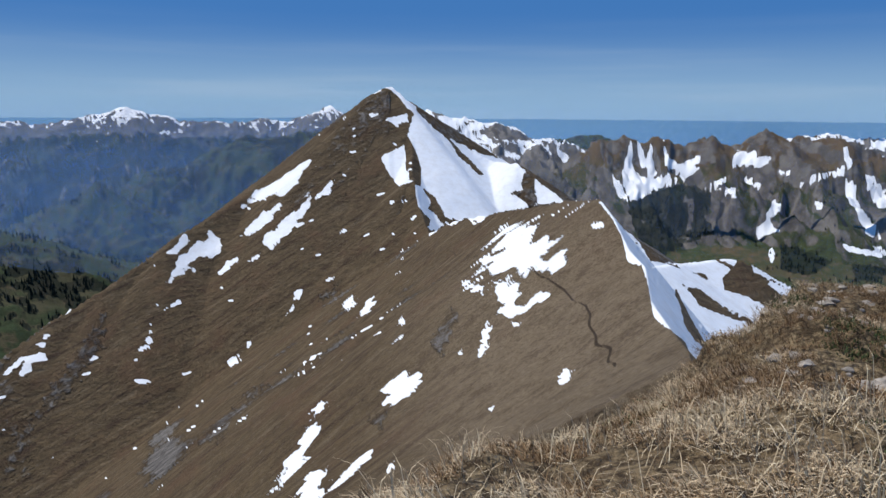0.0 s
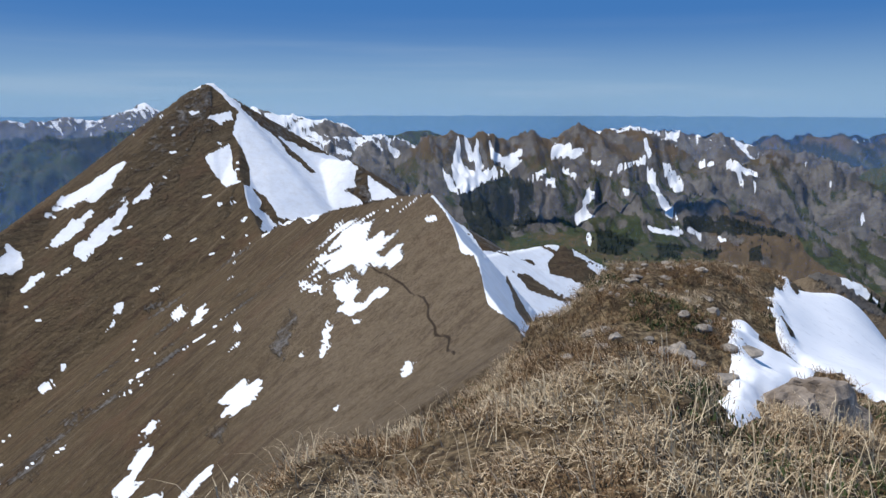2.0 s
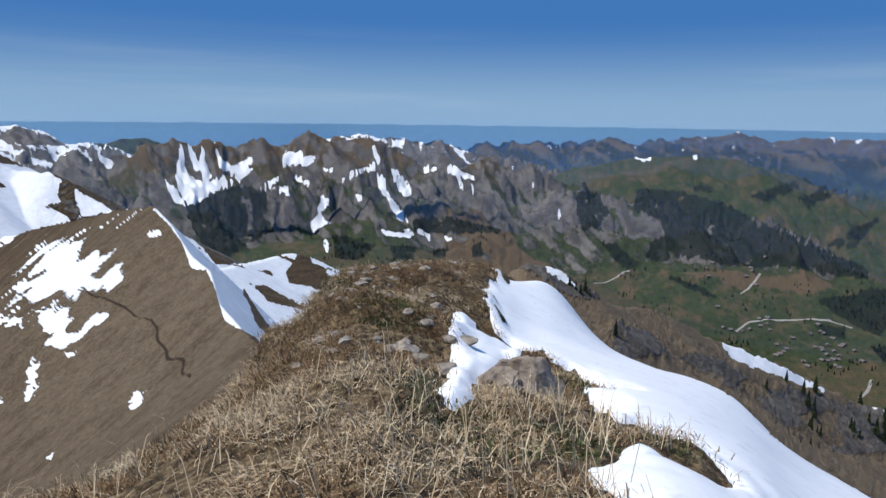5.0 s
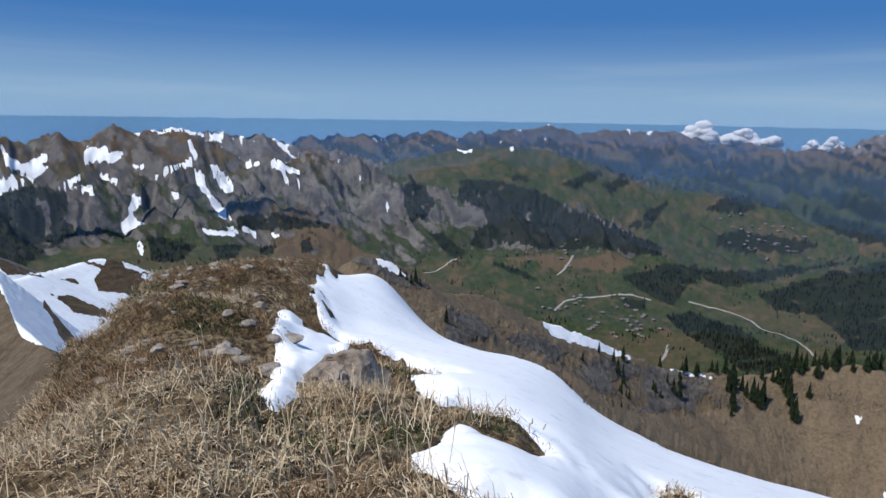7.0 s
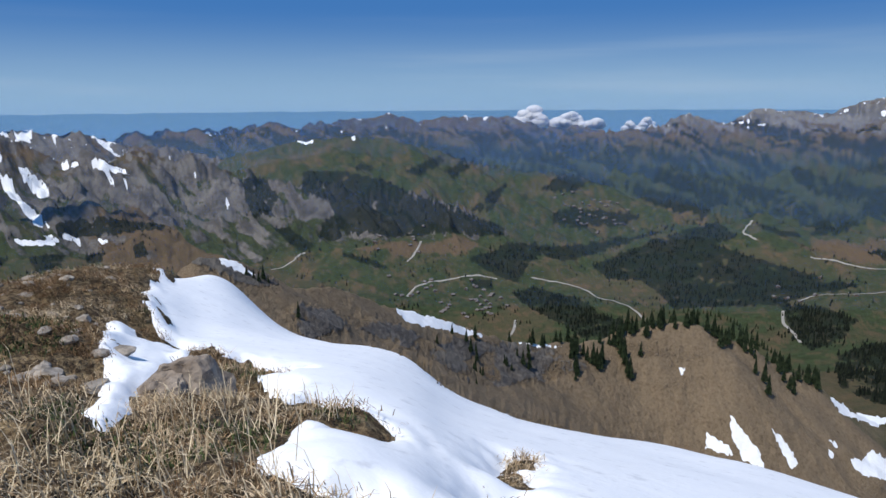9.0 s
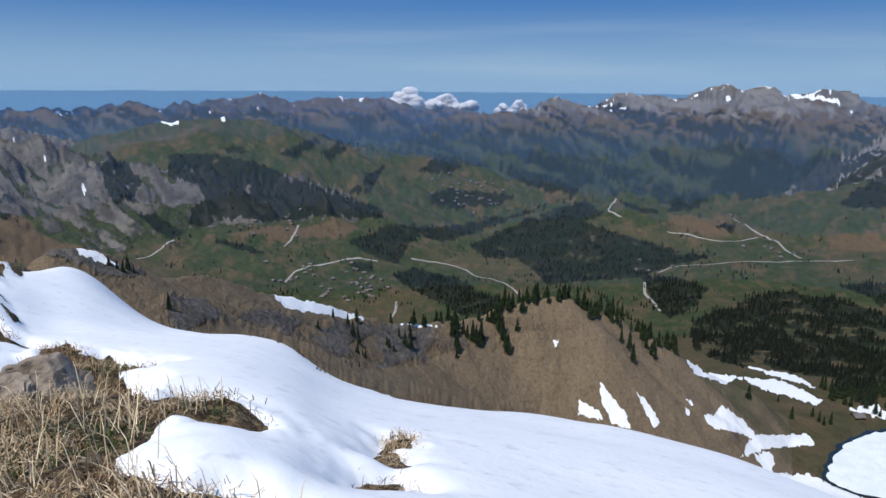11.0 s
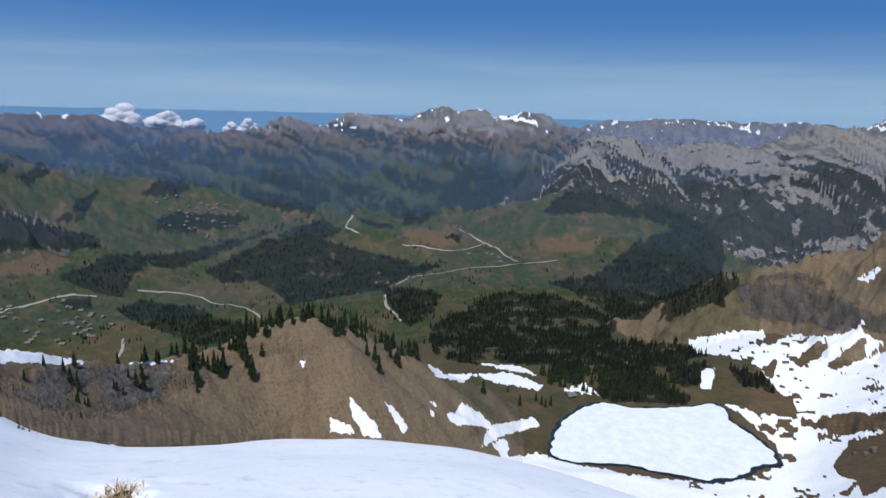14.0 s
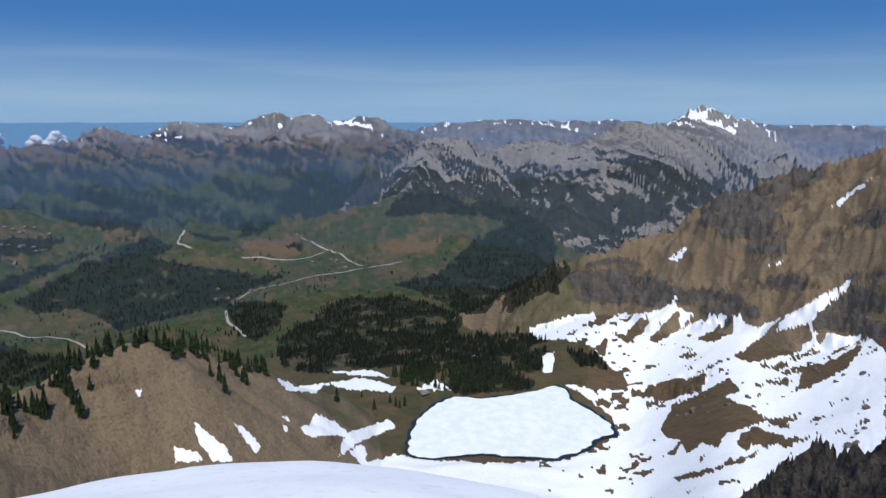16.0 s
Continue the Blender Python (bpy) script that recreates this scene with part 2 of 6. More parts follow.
    ("dark_buttress", from_bearings([(-150, 45, -14.6), (-144.3, 52, -20.8), (-141.9, 55, -23), (-140.2, 57, -25.5), (-138.3, 58, -26.8), (-137.2, 59, -29.5), (-136, 60, -34.6)]), 1.6, 1.6, 0, 0.6),
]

# low ground between the ridges: bearing, then distances and heights
LOWLAND = [
    (-148, [60, 250, 500, 850, 1000, 1500, 2200, 3000, 4900], [-60, -150, -240, -222, -215, -350, -560, -580, -430]),
    (-135, [60, 250, 500, 700, 1000, 1150, 1500, 2200, 3000, 4900], [-70, -180, -275, -300, -300, -290, -400, -560, -580, -430]),
    (-125, [60, 250, 600, 830, 1000, 1150, 1250, 1500, 2200, 3000, 4900], [-70, -220, -360, -378, -365, -352, -360, -450, -600, -580, -430]),
    (-113, [60, 250, 600, 800, 1000, 1400, 1900, 2800, 4900], [-70, -250, -350, -381, -383, -470, -525, -505, -430]),
    (-100, [60, 250, 600, 850, 1400, 1900, 2800, 3400, 4900], [-70, -250, -360, -382, -480, -525, -500, -600, -420]),
    (-85, [60, 250, 800, 1500, 2200, 2700, 3500, 4900], [-70, -230, -420, -560, -600, -560, -560, -420]),
    (-65, [60, 250, 800, 1500, 2200, 2800, 3500, 4900], [-70, -190, -450, -600, -625, -625, -560, -430]),
    (-45, [60, 250, 800, 1500, 2200, 2700, 4000, 4900], [-70, -150, -420, -540, -545, -520, -480, -400]),
    (-28, [60, 250, 800, 1500, 2200, 2700, 4000, 4900], [-60, -150, -400, -480, -470, -430, -430, -400]),
    (-10, [60, 250, 800, 1500, 2200, 2700, 4000, 4900], [-60, -170, -400, -480, -520, -480, -480, -400]),
    (10, [60, 250, 800, 1500, 2200, 3000, 4000, 4900], [-60, -150, -480, -600, -640, -560, -480, -420]),
    (40, [60, 250, 800, 1500, 2200, 3000, 4000, 4900], [-60, -190, -480, -600, -620, -560, -520, -420]),
]


def lowland(b, r):
    cols = np.stack([np.interp(r, d, z) for _, d, z in LOWLAND])
    at = np.array([row[0] for row in LOWLAND], float)
    f = np.clip(np.interp(b, at, np.arange(len(at))), 0, len(at) - 1.001)
    i = f.astype(int)
    f = f - i
    f = f * f * (3 - 2 * f)
    take = np.take_along_axis
    return take(cols, i[None], 0)[0] * (1 - f) + take(cols, i[None] + 1, 0)[0] * f



def tent(x, y, line, left, right):
    """Height of a ridge that falls away from its crest line at two slopes."""
    best = np.full(x.shape, -1e4)
    last = len(line) - 2
    for k, (a, b) in enumerate(zip(line[:-1], line[1:])):
        ab = b[:2] - a[:2]
        n2 = max(ab @ ab, 1e-6)
        px, py = x - a[0], y - a[1]
        s = (px * ab[0] + py * ab[1]) / n2
        t = np.clip(s, 0, 1)
        dx, dy = px - t * ab[0], py - t * ab[1]
        d = np.sqrt(dx * dx + dy * dy)
        side = smoothstep(-0.3, 0.3, (ab[0] * py - ab[1] * px) / math.sqrt(n2) / (d + 1e-3))
        slope = right + (left - right) * side
        if k == 0:
            slope = slope * (1 + 1.6 * np.clip(-s * math.sqrt(n2) / (d + 0.1), 0, 1))
        if k == last:
            slope = slope * (1 + 1.6 * np.clip((s - 1) * math.sqrt(n2) / (d + 0.1), 0, 1))
        z = a[2] + t * (b[2] - a[2]) - slope * d
        np.maximum(best, z, out=best)
    return best


def blurred(values, step, width):
    n = int(3 * width / step)
    k = np.exp(-0.5 * (np.arange(-n, n + 1) * step / width) ** 2)
    return np.convolve(np.pad(values, n, mode="edge"), k / k.sum(), "valid")


FINE_B = np.arange(-200, 160, 0.1)
FINE_R = blurred(np.interp(FINE_B, BRINK[:, 0], BRINK[:, 1]), 0.1, 0.5)
FINE_Z = blurred(np.interp(FINE_B, BRINK[:, 0], BRINK[:, 2]), 0.1, 0.4)
LEAN_B = [-200, -125, -112, -100, -88, -75, -65, -60, -50, -42, -36, -30, -20, -10, 0, 10, 40]
LEAN = [-0.4, -0.53, -0.49, -0.455, -0.435, -0.405, -0.375, -0.32, -0.29, -0.25, -0.17, -0.13, -0.16, -0.22, -0.3, -0.35, -0.5]
BROAD = blurred(np.interp(FINE_B, LEAN_B, LEAN), 0.1, 2.0)


# turf banks: place, width and height
MOUNDS = [(4.15, 4.25, 0.45, 0.10), (4.4, 3.85, 0.35, 0.12), (3.3, 2.25, 0.35, 0.07), (6.6, 8.3, 0.8, 0.12), (5.6, 8.4, 0.7, 0.1), (4.2, 7.5, 0.6, 0.1)]


def near_ground(b, r):
    """The grassy summit round the lookout: nearly flat to its brink, then steep."""
    b = b + 0.5 * value_noise(b / 1.7, r / 6, 3)
    rc = np.interp(b, FINE_B, FINE_R)
    zc = np.interp(b, FINE_B, FINE_Z)
    slope = (zc + 1.45) / (rc - 1.2)
    broad = np.interp(b, FINE_B, BROAD)
    slope = broad + (slope - broad) * smoothstep(0.35, 0.95, r / rc)
    top = -1.45 + slope * np.maximum(r - 1.2, 0)
    drop = zc - (r - rc) * np.where(b > -21, 0.75, 1.1)
    k = 0.03 * rc
    return -k * np.logaddexp(-top / k, -drop / k) + k * 0.69


def terrain(x, y, fine=True):
    """Ground height at plan positions, and the number of the ridge that makes it."""
    r = np.hypot(x, y)
    b = np.degrees(np.arctan2(-x, y))
    b = np.where(b > 120, b - 360, b)
    base = lowland(b, r)
    wx, wy = x, y
    if fine:
        f = np.clip((r - 300) / 1500, 0, 1)
        wx = x + f * 28 * fbm(x, y, 170, 3, 11)
        wy = y + f * 28 * fbm(x, y, 170, 3, 23)
    height, which = base, np.full(x.shape, -1)
    rough = np.full(x.shape, 0.35)
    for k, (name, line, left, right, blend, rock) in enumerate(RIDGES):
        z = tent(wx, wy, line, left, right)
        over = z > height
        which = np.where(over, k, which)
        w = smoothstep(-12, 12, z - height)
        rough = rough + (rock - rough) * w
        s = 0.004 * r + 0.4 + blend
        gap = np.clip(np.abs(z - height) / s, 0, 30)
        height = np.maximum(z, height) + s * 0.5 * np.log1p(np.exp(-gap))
    if fine:
        a = np.clip((r - 25) / 250, 0, 1)
        height = height + a * rough * (
            20 * np.clip(r / 1500, 0, 1) * (ridged(x, y, 190, 5, 31, 0.6) - 0.55)
            + 3.0 * fbm(x, y, 55, 4, 41, 0.55) * np.clip(r / 500, 0, 1)
            + 0.5 * fbm(x, y, 9, 3, 43, 0.55))
        # crags on the steep mountains near by, gullies down the far ones
        crag = smoothstep(0.8, 1.1, rough) * smoothstep(300, 800, r) * (1 - smoothstep(1700, 2300, r)) * (0.25 + 0.75 * smoothstep(-300, -240, height))
        height = height + crag * 34 * (ridged(x + 0.5 * y, y - 0.3 * x, 150, 5, 35, 0.6) - 0.5)
        far = smoothstep(2200, 2800, r) * np.clip(rough, 0, 1.2)
        arc = np.radians(b) * r + 50 * fbm(x, y, 160, 3, 37)
        below = np.clip((np.interp(b, [-200, 200], [0, 0]) - height) / 300, 0.2, 1)
        height = height + far * below * (120 * (ridged(arc, r * 0.3, 230, 4, 39, 0.5) - 0.55) + 26 * (ridged(arc, r * 0.12, 78, 3, 141, 0.5) - 0.5) + 70 * (ridged(x + 0.3 * y, y, 430, 4, 139, 0.5) - 0.55))
    near = near_ground(b, r)
    which = np.where(near > height, 99, which)
    if fine:
        n = np.clip(r / 6, 0, 1) * (1 - smoothstep(60, 150, r))
        near = near + n * (0.2 * fbm(x, y, 2.2, 4, 51) + 0.13 * (0.5 - ridged(x, y, 0.8, 3, 59)))
        for mx, my, wide, tall in MOUNDS:
            near = near + tall * np.exp(-((x - mx) ** 2 + (y - my) ** 2) / wide ** 2)
    height = np.maximum(height, near)
    return height, which, rough


# ---------------------------------------------------------------- ground mesh
def column_rings(bearings, count):
    """Distances of the mesh rings on each bearing, closest where the ground turns towards the lookout."""
    grid = np.geomspace(0.06, 4950, 1000)
    rad = np.radians(bearings)
    gx, gy = -np.sin(rad)[:, None] * grid, np.cos(rad)[:, None] * grid
    z = terrain(gx, gy, fine=False)[0]
    el = np.degrees(np.arctan2(z, grid))
    top = np.maximum.accumulate(el, 1)
    seen = np.clip(1 - (top - el) / 0.8, 0.06, 1)
    step = np.abs(np.diff(el, axis=1)) * seen[:, 1:] + 0.006
    for _ in range(3):
        step[1:-1] = (step[:-2] + 2 * step[1:-1] + step[2:]) / 4
    total = np.concatenate([np.zeros((len(bearings), 1)), np.cumsum(step, 1)], 1)
    total /= total[:, -1:]
    even = np.linspace(0, 1, count)
    return np.stack([np.interp(even, t, grid) for t in total])


RINGS = 520
view = np.arange(-147, 37.01, 0.125)
rest = np.arange(40, 213, 4.0)
bearings = np.concatenate([view, rest])
rough_b = np.concatenate([view[::4], rest])
rings = column_rings(np.where(rough_b > 120, rough_b - 360, rough_b), RINGS)
order = np.interp(bearings, rough_b, np.arange(len(rough_b)))
lo = np.minimum(order.astype(int), len(rough_b) - 2)
fr = (order - lo)[:, None]
RAD = rings[lo] * (1 - fr) + rings[lo + 1] * fr
ang = np.radians(bearings)[:, None]
GX, GY = -np.sin(ang) * RAD, np.cos(ang) * RAD
GZ, WHICH, ROUGH = terrain(GX, GY)

LAKE_Z = -372.0
LAKE = [(669, -190), (711, -203), (758, -229), (795, -268), (808, -296), (789, -329), (787, -370), (790, -422), (798, -448), (774, -455), (748, -444), (708, -452), (665, -454), (639, -445), (632, -413), (612, -387), (606, -344), (623, -308), (644, -270), (652, -213)]
SNOW = []
SNOW.append([(-119.5, 289.6), (-115.2, 302.4), (-112.5, 300.1), (-116.2, 290.4)])
SNOW.append([(-114.9, 277.4), (-116.3, 283.8), (-109.7, 300.6), (-105.5, 307.9), (-98.8, 306.7), (-100.4, 298.6), (-107.5, 289.5), (-109.3, 283.8)])
SNOW.append([(-92.0, 305.5), (-86.0, 313.4), (-77.7, 318.0), (-75.5, 313.8), (-80.4, 306.5), (-87.6, 303.6)])
SNOW.append([(-98.0, 323.2), (-90.6, 337.4), (-78.3, 340.5), (-66.1, 344.1), (-61.2, 335.0), (-70.0, 334.8), (-69.2, 327.1), (-76.2, 324.1), (-85.5, 328.2), (-93.9, 328.4)])
SNOW.append([(-79.3, 293.6), (-76.8, 301.9), (-68.0, 309.5), (-61.5, 317.3), (-59.2, 311.7), (-63.3, 305.0), (-68.3, 298.1), (-74.6, 291.7)])
SNOW.append([(-59.5, 313.5), (-54.2, 321.9), (-51.6, 322.8), (-52.0, 316.2)])
SNOW.append([(-97.5, 285.8), (-94.9, 292.5), (-89.1, 294.4), (-89.5, 291.1), (-94.2, 285.5)])
SNOW.append([(-85.5, 288.3), (-79.0, 291.4), (-79.6, 287.7)])
SNOW.append([(-112.6, 264.8), (-107.3, 271.9), (-106.8, 268.9)])
SNOW.append([(-165.8, 241.6), (-160.8, 248.5), (-158.6, 246.0), (-163.2, 240.9)])
SNOW.append([(-29.7, 358.2), (-18.9, 363.0), (-18.1, 360.0), (-24.1, 353.5)])
SNOW.append([(-35.3, 383.1), (-29.1, 383.1), (-28.7, 377.7)])
SNOW.append([(8.3, 145.2), (9.3, 151.5), (11.9, 144.9), (12.5, 161.0), (15.3, 178.4), (18.2, 164.0), (19.4, 147.3), (18.3, 134.3), (19.8, 115.4), (18.3, 108.7), (16.1, 109.2), (15.5, 115.4), (13.1, 125.6), (11.4, 124.8), (9.1, 130.1)])
SNOW.append([(9.2, 125.4), (12.1, 120.4), (12.6, 111.4), (13.8, 105.6), (15.7, 106.0), (15.9, 103.5), (13.4, 102.1), (10.3, 105.6), (9.7, 110.3)])
SNOW.append([(3.8, 143.5), (6.0, 133.1), (8.0, 123.7), (7.6, 120.4), (4.3, 133.2)])
SNOW.append([(-10.4, 108.2), (-6.4, 109.6), (-3.1, 105.6), (-3.6, 98.4), (-6.3, 99.8), (-7.8, 97.0), (-9.4, 105.7)])
SNOW.append([(-25.5, 96.1), (-24.1, 112.3), (-23.1, 123.9), (-21.0, 119.3), (-21.5, 109.1), (-22.4, 95.3), (-23.5, 90.8)])
SNOW.append([(-18.6, 79.2), (-19.1, 89.7), (-16.4, 88.3), (-13.9, 69.8)])
SNOW.append([(-14.0, 74.4), (-11.6, 80.0), (-8.4, 82.2), (-8.7, 77.8), (-11.9, 72.9)])
SNOW.append([(10.8, 60.2), (12.4, 65.2), (12.5, 61.4), (11.6, 59.0)])
SNOW.append([(-59.7, 263.7), (-59.3, 269.7), (-56.1, 267.2), (-56.9, 263.1)])
SNOW.append([(-61.8, 257.0), (-59.0, 261.9), (-58.5, 259.3)])
SNOW.append([(-34.1, 221.7), (-30.9, 229.6), (-26.1, 202.3), (-29.9, 204.4)])
SNOW.append([(-23.5, 189.1), (-22.0, 201.6), (-19.4, 191.5), (-20.5, 177.9)])
SNOW.append([(-9.5, 138.9), (-9.2, 148.9), (-7.4, 134.5)])
SNOW.append([(-10.2, 127.8), (-7.8, 129.6), (-7.5, 127.1)])
SNOW.append([(6.2, 104.0), (7.3, 108.3), (7.9, 105.5), (6.3, 95.2), (5.4, 92.9)])
SNOW.append([(2.4, 103.5), (3.1, 104.9), (3.4, 101.1)])
SNOW.append([(10.5, 102.9), (12.0, 99.1), (11.4, 96.9)])
SNOW.append([(-81.3, 243.7), (-76.3, 245.3), (-76.9, 237.6)])
SNOW.append([(-6.0, 66.7), (-5.2, 69.5), (-4.9, 60.4)])
SNOW.append([(4.7, 66.9), (5.8, 67.3), (5.1, 65.0)])
DRIFT = []
DRIFT.append([(4.91, 6.55), (5.33, 6.81), (5.24, 6.49), (5.05, 6.12), (5.17, 6.03), (5.5, 6.1), (4.95, 5.3), (3.89, 4.49), (3.3, 3.94), (3.06, 3.81), (2.69, 3.35), (2.31, 3.07), (2.5, 3.45), (2.88, 3.89), (3.32, 4.42), (3.68, 4.88), (3.85, 5.18), (4.55, 6.07)])
DRIFT.append([(9.48, 11.01), (8.23, 9.74), (7.65, 9.33), (6.07, 7.18), (5.48, 6.35), (5.63, 6.22), (5.3, 5.5), (5.1, 4.95), (5.35, 4.88), (5.05, 4.38), (5.06, 4.1), (4.84, 4.19), (4.45, 3.93), (3.4, 2.9), (3.17, 2.64), (3.49, 2.68), (3.6, 2.48), (3.35, 2.09), (3.26, 1.96), (3.04, 1.96), (2.99, 2.1), (2.94, 2.22), (2.92, 2.32), (2.7, 2.16), (2.53, 2.11), (2.47, 2.14), (2.31, 2.0), (2.12, 1.7), (2.07, 1.58), (2.17, 1.47), (1.84, 0.49), (1.58, -0.28), (0.80, -1.39), (7.00, -12.12), (13.79, -2.43), (19.05, 11.00), (18.38, 18.38), (14.43, 16.60)])
GAP = []
GAP.append([(3.73, 1.55), (3.93, 1.57), (4.09, 1.45), (3.69, 1.25), (3.55, 1.29), (3.62, 1.43)])
GAP.append([(2.86, 1.25), (3.15, 1.29), (3.29, 1.19), (3.08, 1.04)])
GAP.append([(3.92, 1.62), (4.34, 1.64), (4.52, 1.52), (4.11, 1.33), (4.02, 1.45)])
# outlines traced to fit the camera's view: bearing and dip in degrees
FAR_SNOW = []
FAR_SNOW.append([(-15.24, -2.41), (-15.52, -3.46), (-15.4, -4.14), (-15.81, -5.06), (-16.93, -5.54), (-17.63, -5.09), (-18.33, -4.92), (-18.55, -5.34), (-18.93, -5.02), (-19.09, -5.58), (-18.06, -6.03), (-17.37, -6.25), (-16.89, -6.7), (-16.19, -7.1), (-15.5, -7.13), (-15.08, -6.43), (-14.88, -5.73), (-14.74, -4.81), (-14.97, -3.68)])
FAR_SNOW.append([(-15.62, -1.96), (-15.92, -2.42), (-16.33, -3.47), (-16.65, -4.39), (-16.2, -4.52), (-15.79, -3.46)])
FAR_SNOW.append([(-16.72, -2.56), (-16.98, -3.02), (-17.12, -4.16), (-17.45, -5.09), (-16.71, -5.45), (-16.48, -4.16)])
FAR_SNOW.append([(-17.73, -2.25), (-18.23, -3.72), (-19.04, -4.09), (-20.45, -3.46), (-21.0, -3.51), (-20.2, -4.29), (-18.57, -4.74), (-18.02, -4.41)])
FAR_SNOW.append([(-14.0, -5.26), (-14.52, -5.72), (-14.94, -6.42), (-15.36, -7.26), (-14.64, -7.06), (-14.14, -6.17)])
FAR_SNOW.append([(-19.03, -4.56), (-20.52, -4.39), (-20.32, -4.94), (-19.24, -5.49)])
FAR_SNOW.append([(-23.11, -3.06), (-24.42, -2.97), (-24.74, -3.53), (-25.59, -3.48), (-24.88, -4.23), (-23.7, -4.08), (-23.0, -4.31), (-22.82, -3.61)])
FAR_SNOW.append([(-20.99, -5.98), (-21.8, -5.38), (-22.65, -5.06), (-21.89, -5.94)])
FAR_SNOW.append([(-21.79, -5.98), (-23.3, -5.86), (-23.38, -6.66)])
FAR_SNOW.append([(-23.78, -5.25), (-24.44, -5.07), (-24.3, -5.53)])
FAR_SNOW.append([(-25.82, -4.51), (-27.1, -4.32), (-26.91, -4.7)])
FAR_SNOW.append([(-27.76, -5.26), (-28.89, -4.51), (-30.31, -3.9), (-30.87, -4.17), (-29.6, -4.65), (-28.42, -5.26)])
FAR_SNOW.append([(-30.46, -4.78), (-31.12, -5.06), (-31.37, -6.33), (-32.34, -7.5), (-33.36, -9.0), (-32.26, -8.63), (-31.52, -7.13), (-30.8, -6.0)])
FAR_SNOW.append([(-31.72, -4.31), (-32.67, -4.77), (-33.5, -6.07), (-33.46, -6.69), (-32.7, -6.74), (-32.12, -5.85)])
FAR_SNOW.append([(-30.2, -2.45), (-30.48, -2.59), (-31.06, -4.22), (-30.49, -3.85)])
FAR_SNOW.append([(-36.16, -4.08), (-37.18, -4.07), (-37.66, -4.57), (-38.82, -5.02), (-39.02, -5.38), (-37.58, -5.13), (-36.65, -4.77)])
FAR_SNOW.append([(-36.94, -5.37), (-37.92, -5.5), (-37.66, -6.01), (-36.82, -5.84)])
FAR_SNOW.append([(-38.42, -5.44), (-38.96, -6.26), (-38.49, -6.18)])
FAR_SNOW.append([(-25.95, -6.72), (-26.61, -6.72), (-26.51, -7.52), (-25.94, -7.99), (-26.22, -8.66), (-26.85, -8.85), (-26.03, -9.13), (-25.16, -9.6), (-24.88, -9.03), (-25.55, -8.47), (-25.61, -7.76)])
FAR_SNOW.append([(-30.83, -9.5), (-33.23, -9.75), (-33.58, -10.17), (-31.32, -9.97)])
FAR_SNOW.append([(-36.24, -10.07), (-37.04, -10.23), (-36.58, -10.53)])
FAR_SNOW.append([(-43.33, -5.1), (-43.89, -5.63), (-43.63, -5.87)])
FAR_SNOW.append([(-45.7, -7.52), (-46.21, -7.95), (-45.84, -8.33)])
FAR_SNOW.append([(-41.62, -4.69), (-41.85, -4.0), (-42.06, -4.63)])
FAR_SNOW.append([(-26.26, -10.13), (-26.6, -10.84), (-26.35, -11.41), (-26.02, -10.65)])
FAR_SNOW.append([(-31.46, -2.36), (-32.62, -1.8), (-33.09, -1.89), (-32.17, -2.45)])
FAR_SNOW.append([(-32.75, -9.38), (-33.71, -9.6), (-33.62, -10.03)])
FAR_SNOW.append([(-51.7, -2.69), (-53.0, -3.17), (-52.83, -3.47), (-51.53, -3.04)])
FAR_SNOW.append([(-55.97, -2.88), (-56.23, -2.54), (-56.42, -3.03), (-56.14, -3.21)])
FAR_SNOW.append([(-44.64, -1.8), (-45.9, -2.14), (-46.13, -2.4), (-44.84, -2.33)])
FAR_SNOW.append([(-34.31, -4.43), (-35.47, -4.18), (-35.62, -4.46), (-34.55, -4.75)])
FAR_SNOW.append([(-24.15, -5.63), (-24.87, -5.26), (-25.01, -5.63)])
FAR_SNOW.append([(-28.66, -6.34), (-29.28, -6.67), (-29.19, -7.14), (-28.71, -6.77)])
FAR_SNOW.append([(-33.99, -9.46), (-35.14, -9.81), (-35.05, -10.19), (-34.1, -9.93)])
RIDGE_SNOW = []
RIDGE_SNOW.append([(2.23, -0.14), (1.02, -1.32), (-0.3, -2.38), (-2.2, -4.45), (-4.11, -5.74), (-5.55, -6.75), (-7.22, -7.66), (-7.33, -8.03), (-5.82, -8.25), (-4.17, -8.57), (-3.32, -9.24), (-2.65, -9.58), (-2.07, -8.88), (-0.83, -9.65), (-0.25, -9.46), (-0.1, -8.47), (0.63, -7.29), (1.82, -6.35), (1.91, -4.48), (2.28, -3.32), (2.89, -2.16), (2.7, -1.24)])
RIDGE_SNOW.append([(5.2, -3.92), (2.99, -2.85), (3.09, -4.95), (2.29, -5.88), (3.71, -6.4), (4.41, -5.42)])
RIDGE_SNOW.append([(2.39, -6.12), (1.82, -6.35), (1.1, -7.39), (0.24, -8.61), (0.52, -8.95), (-0.15, -9.56), (1.1, -10.61), (1.24, -9.75), (1.0, -9.19), (2.06, -8.0)])
RIDGE_SNOW.append([(-0.58, -2.42), (-3.13, -3.61), (-6.19, -4.32), (-6.91, -5.0), (-6.56, -6.03), (-6.86, -6.64), (-6.11, -6.65), (-5.55, -6.85), (-4.11, -5.74), (-2.2, -4.36)])
RIDGE_SNOW.append([(-7.77, -5.69), (-10.25, -7.4), (-7.7, -7.84), (-7.44, -6.95)])
RIDGE_SNOW.append([(5.17, 1.91), (3.88, 1.79), (3.34, 1.12), (2.28, 0.13), (2.05, -0.78), (2.97, 0.13), (3.89, 1.25)])
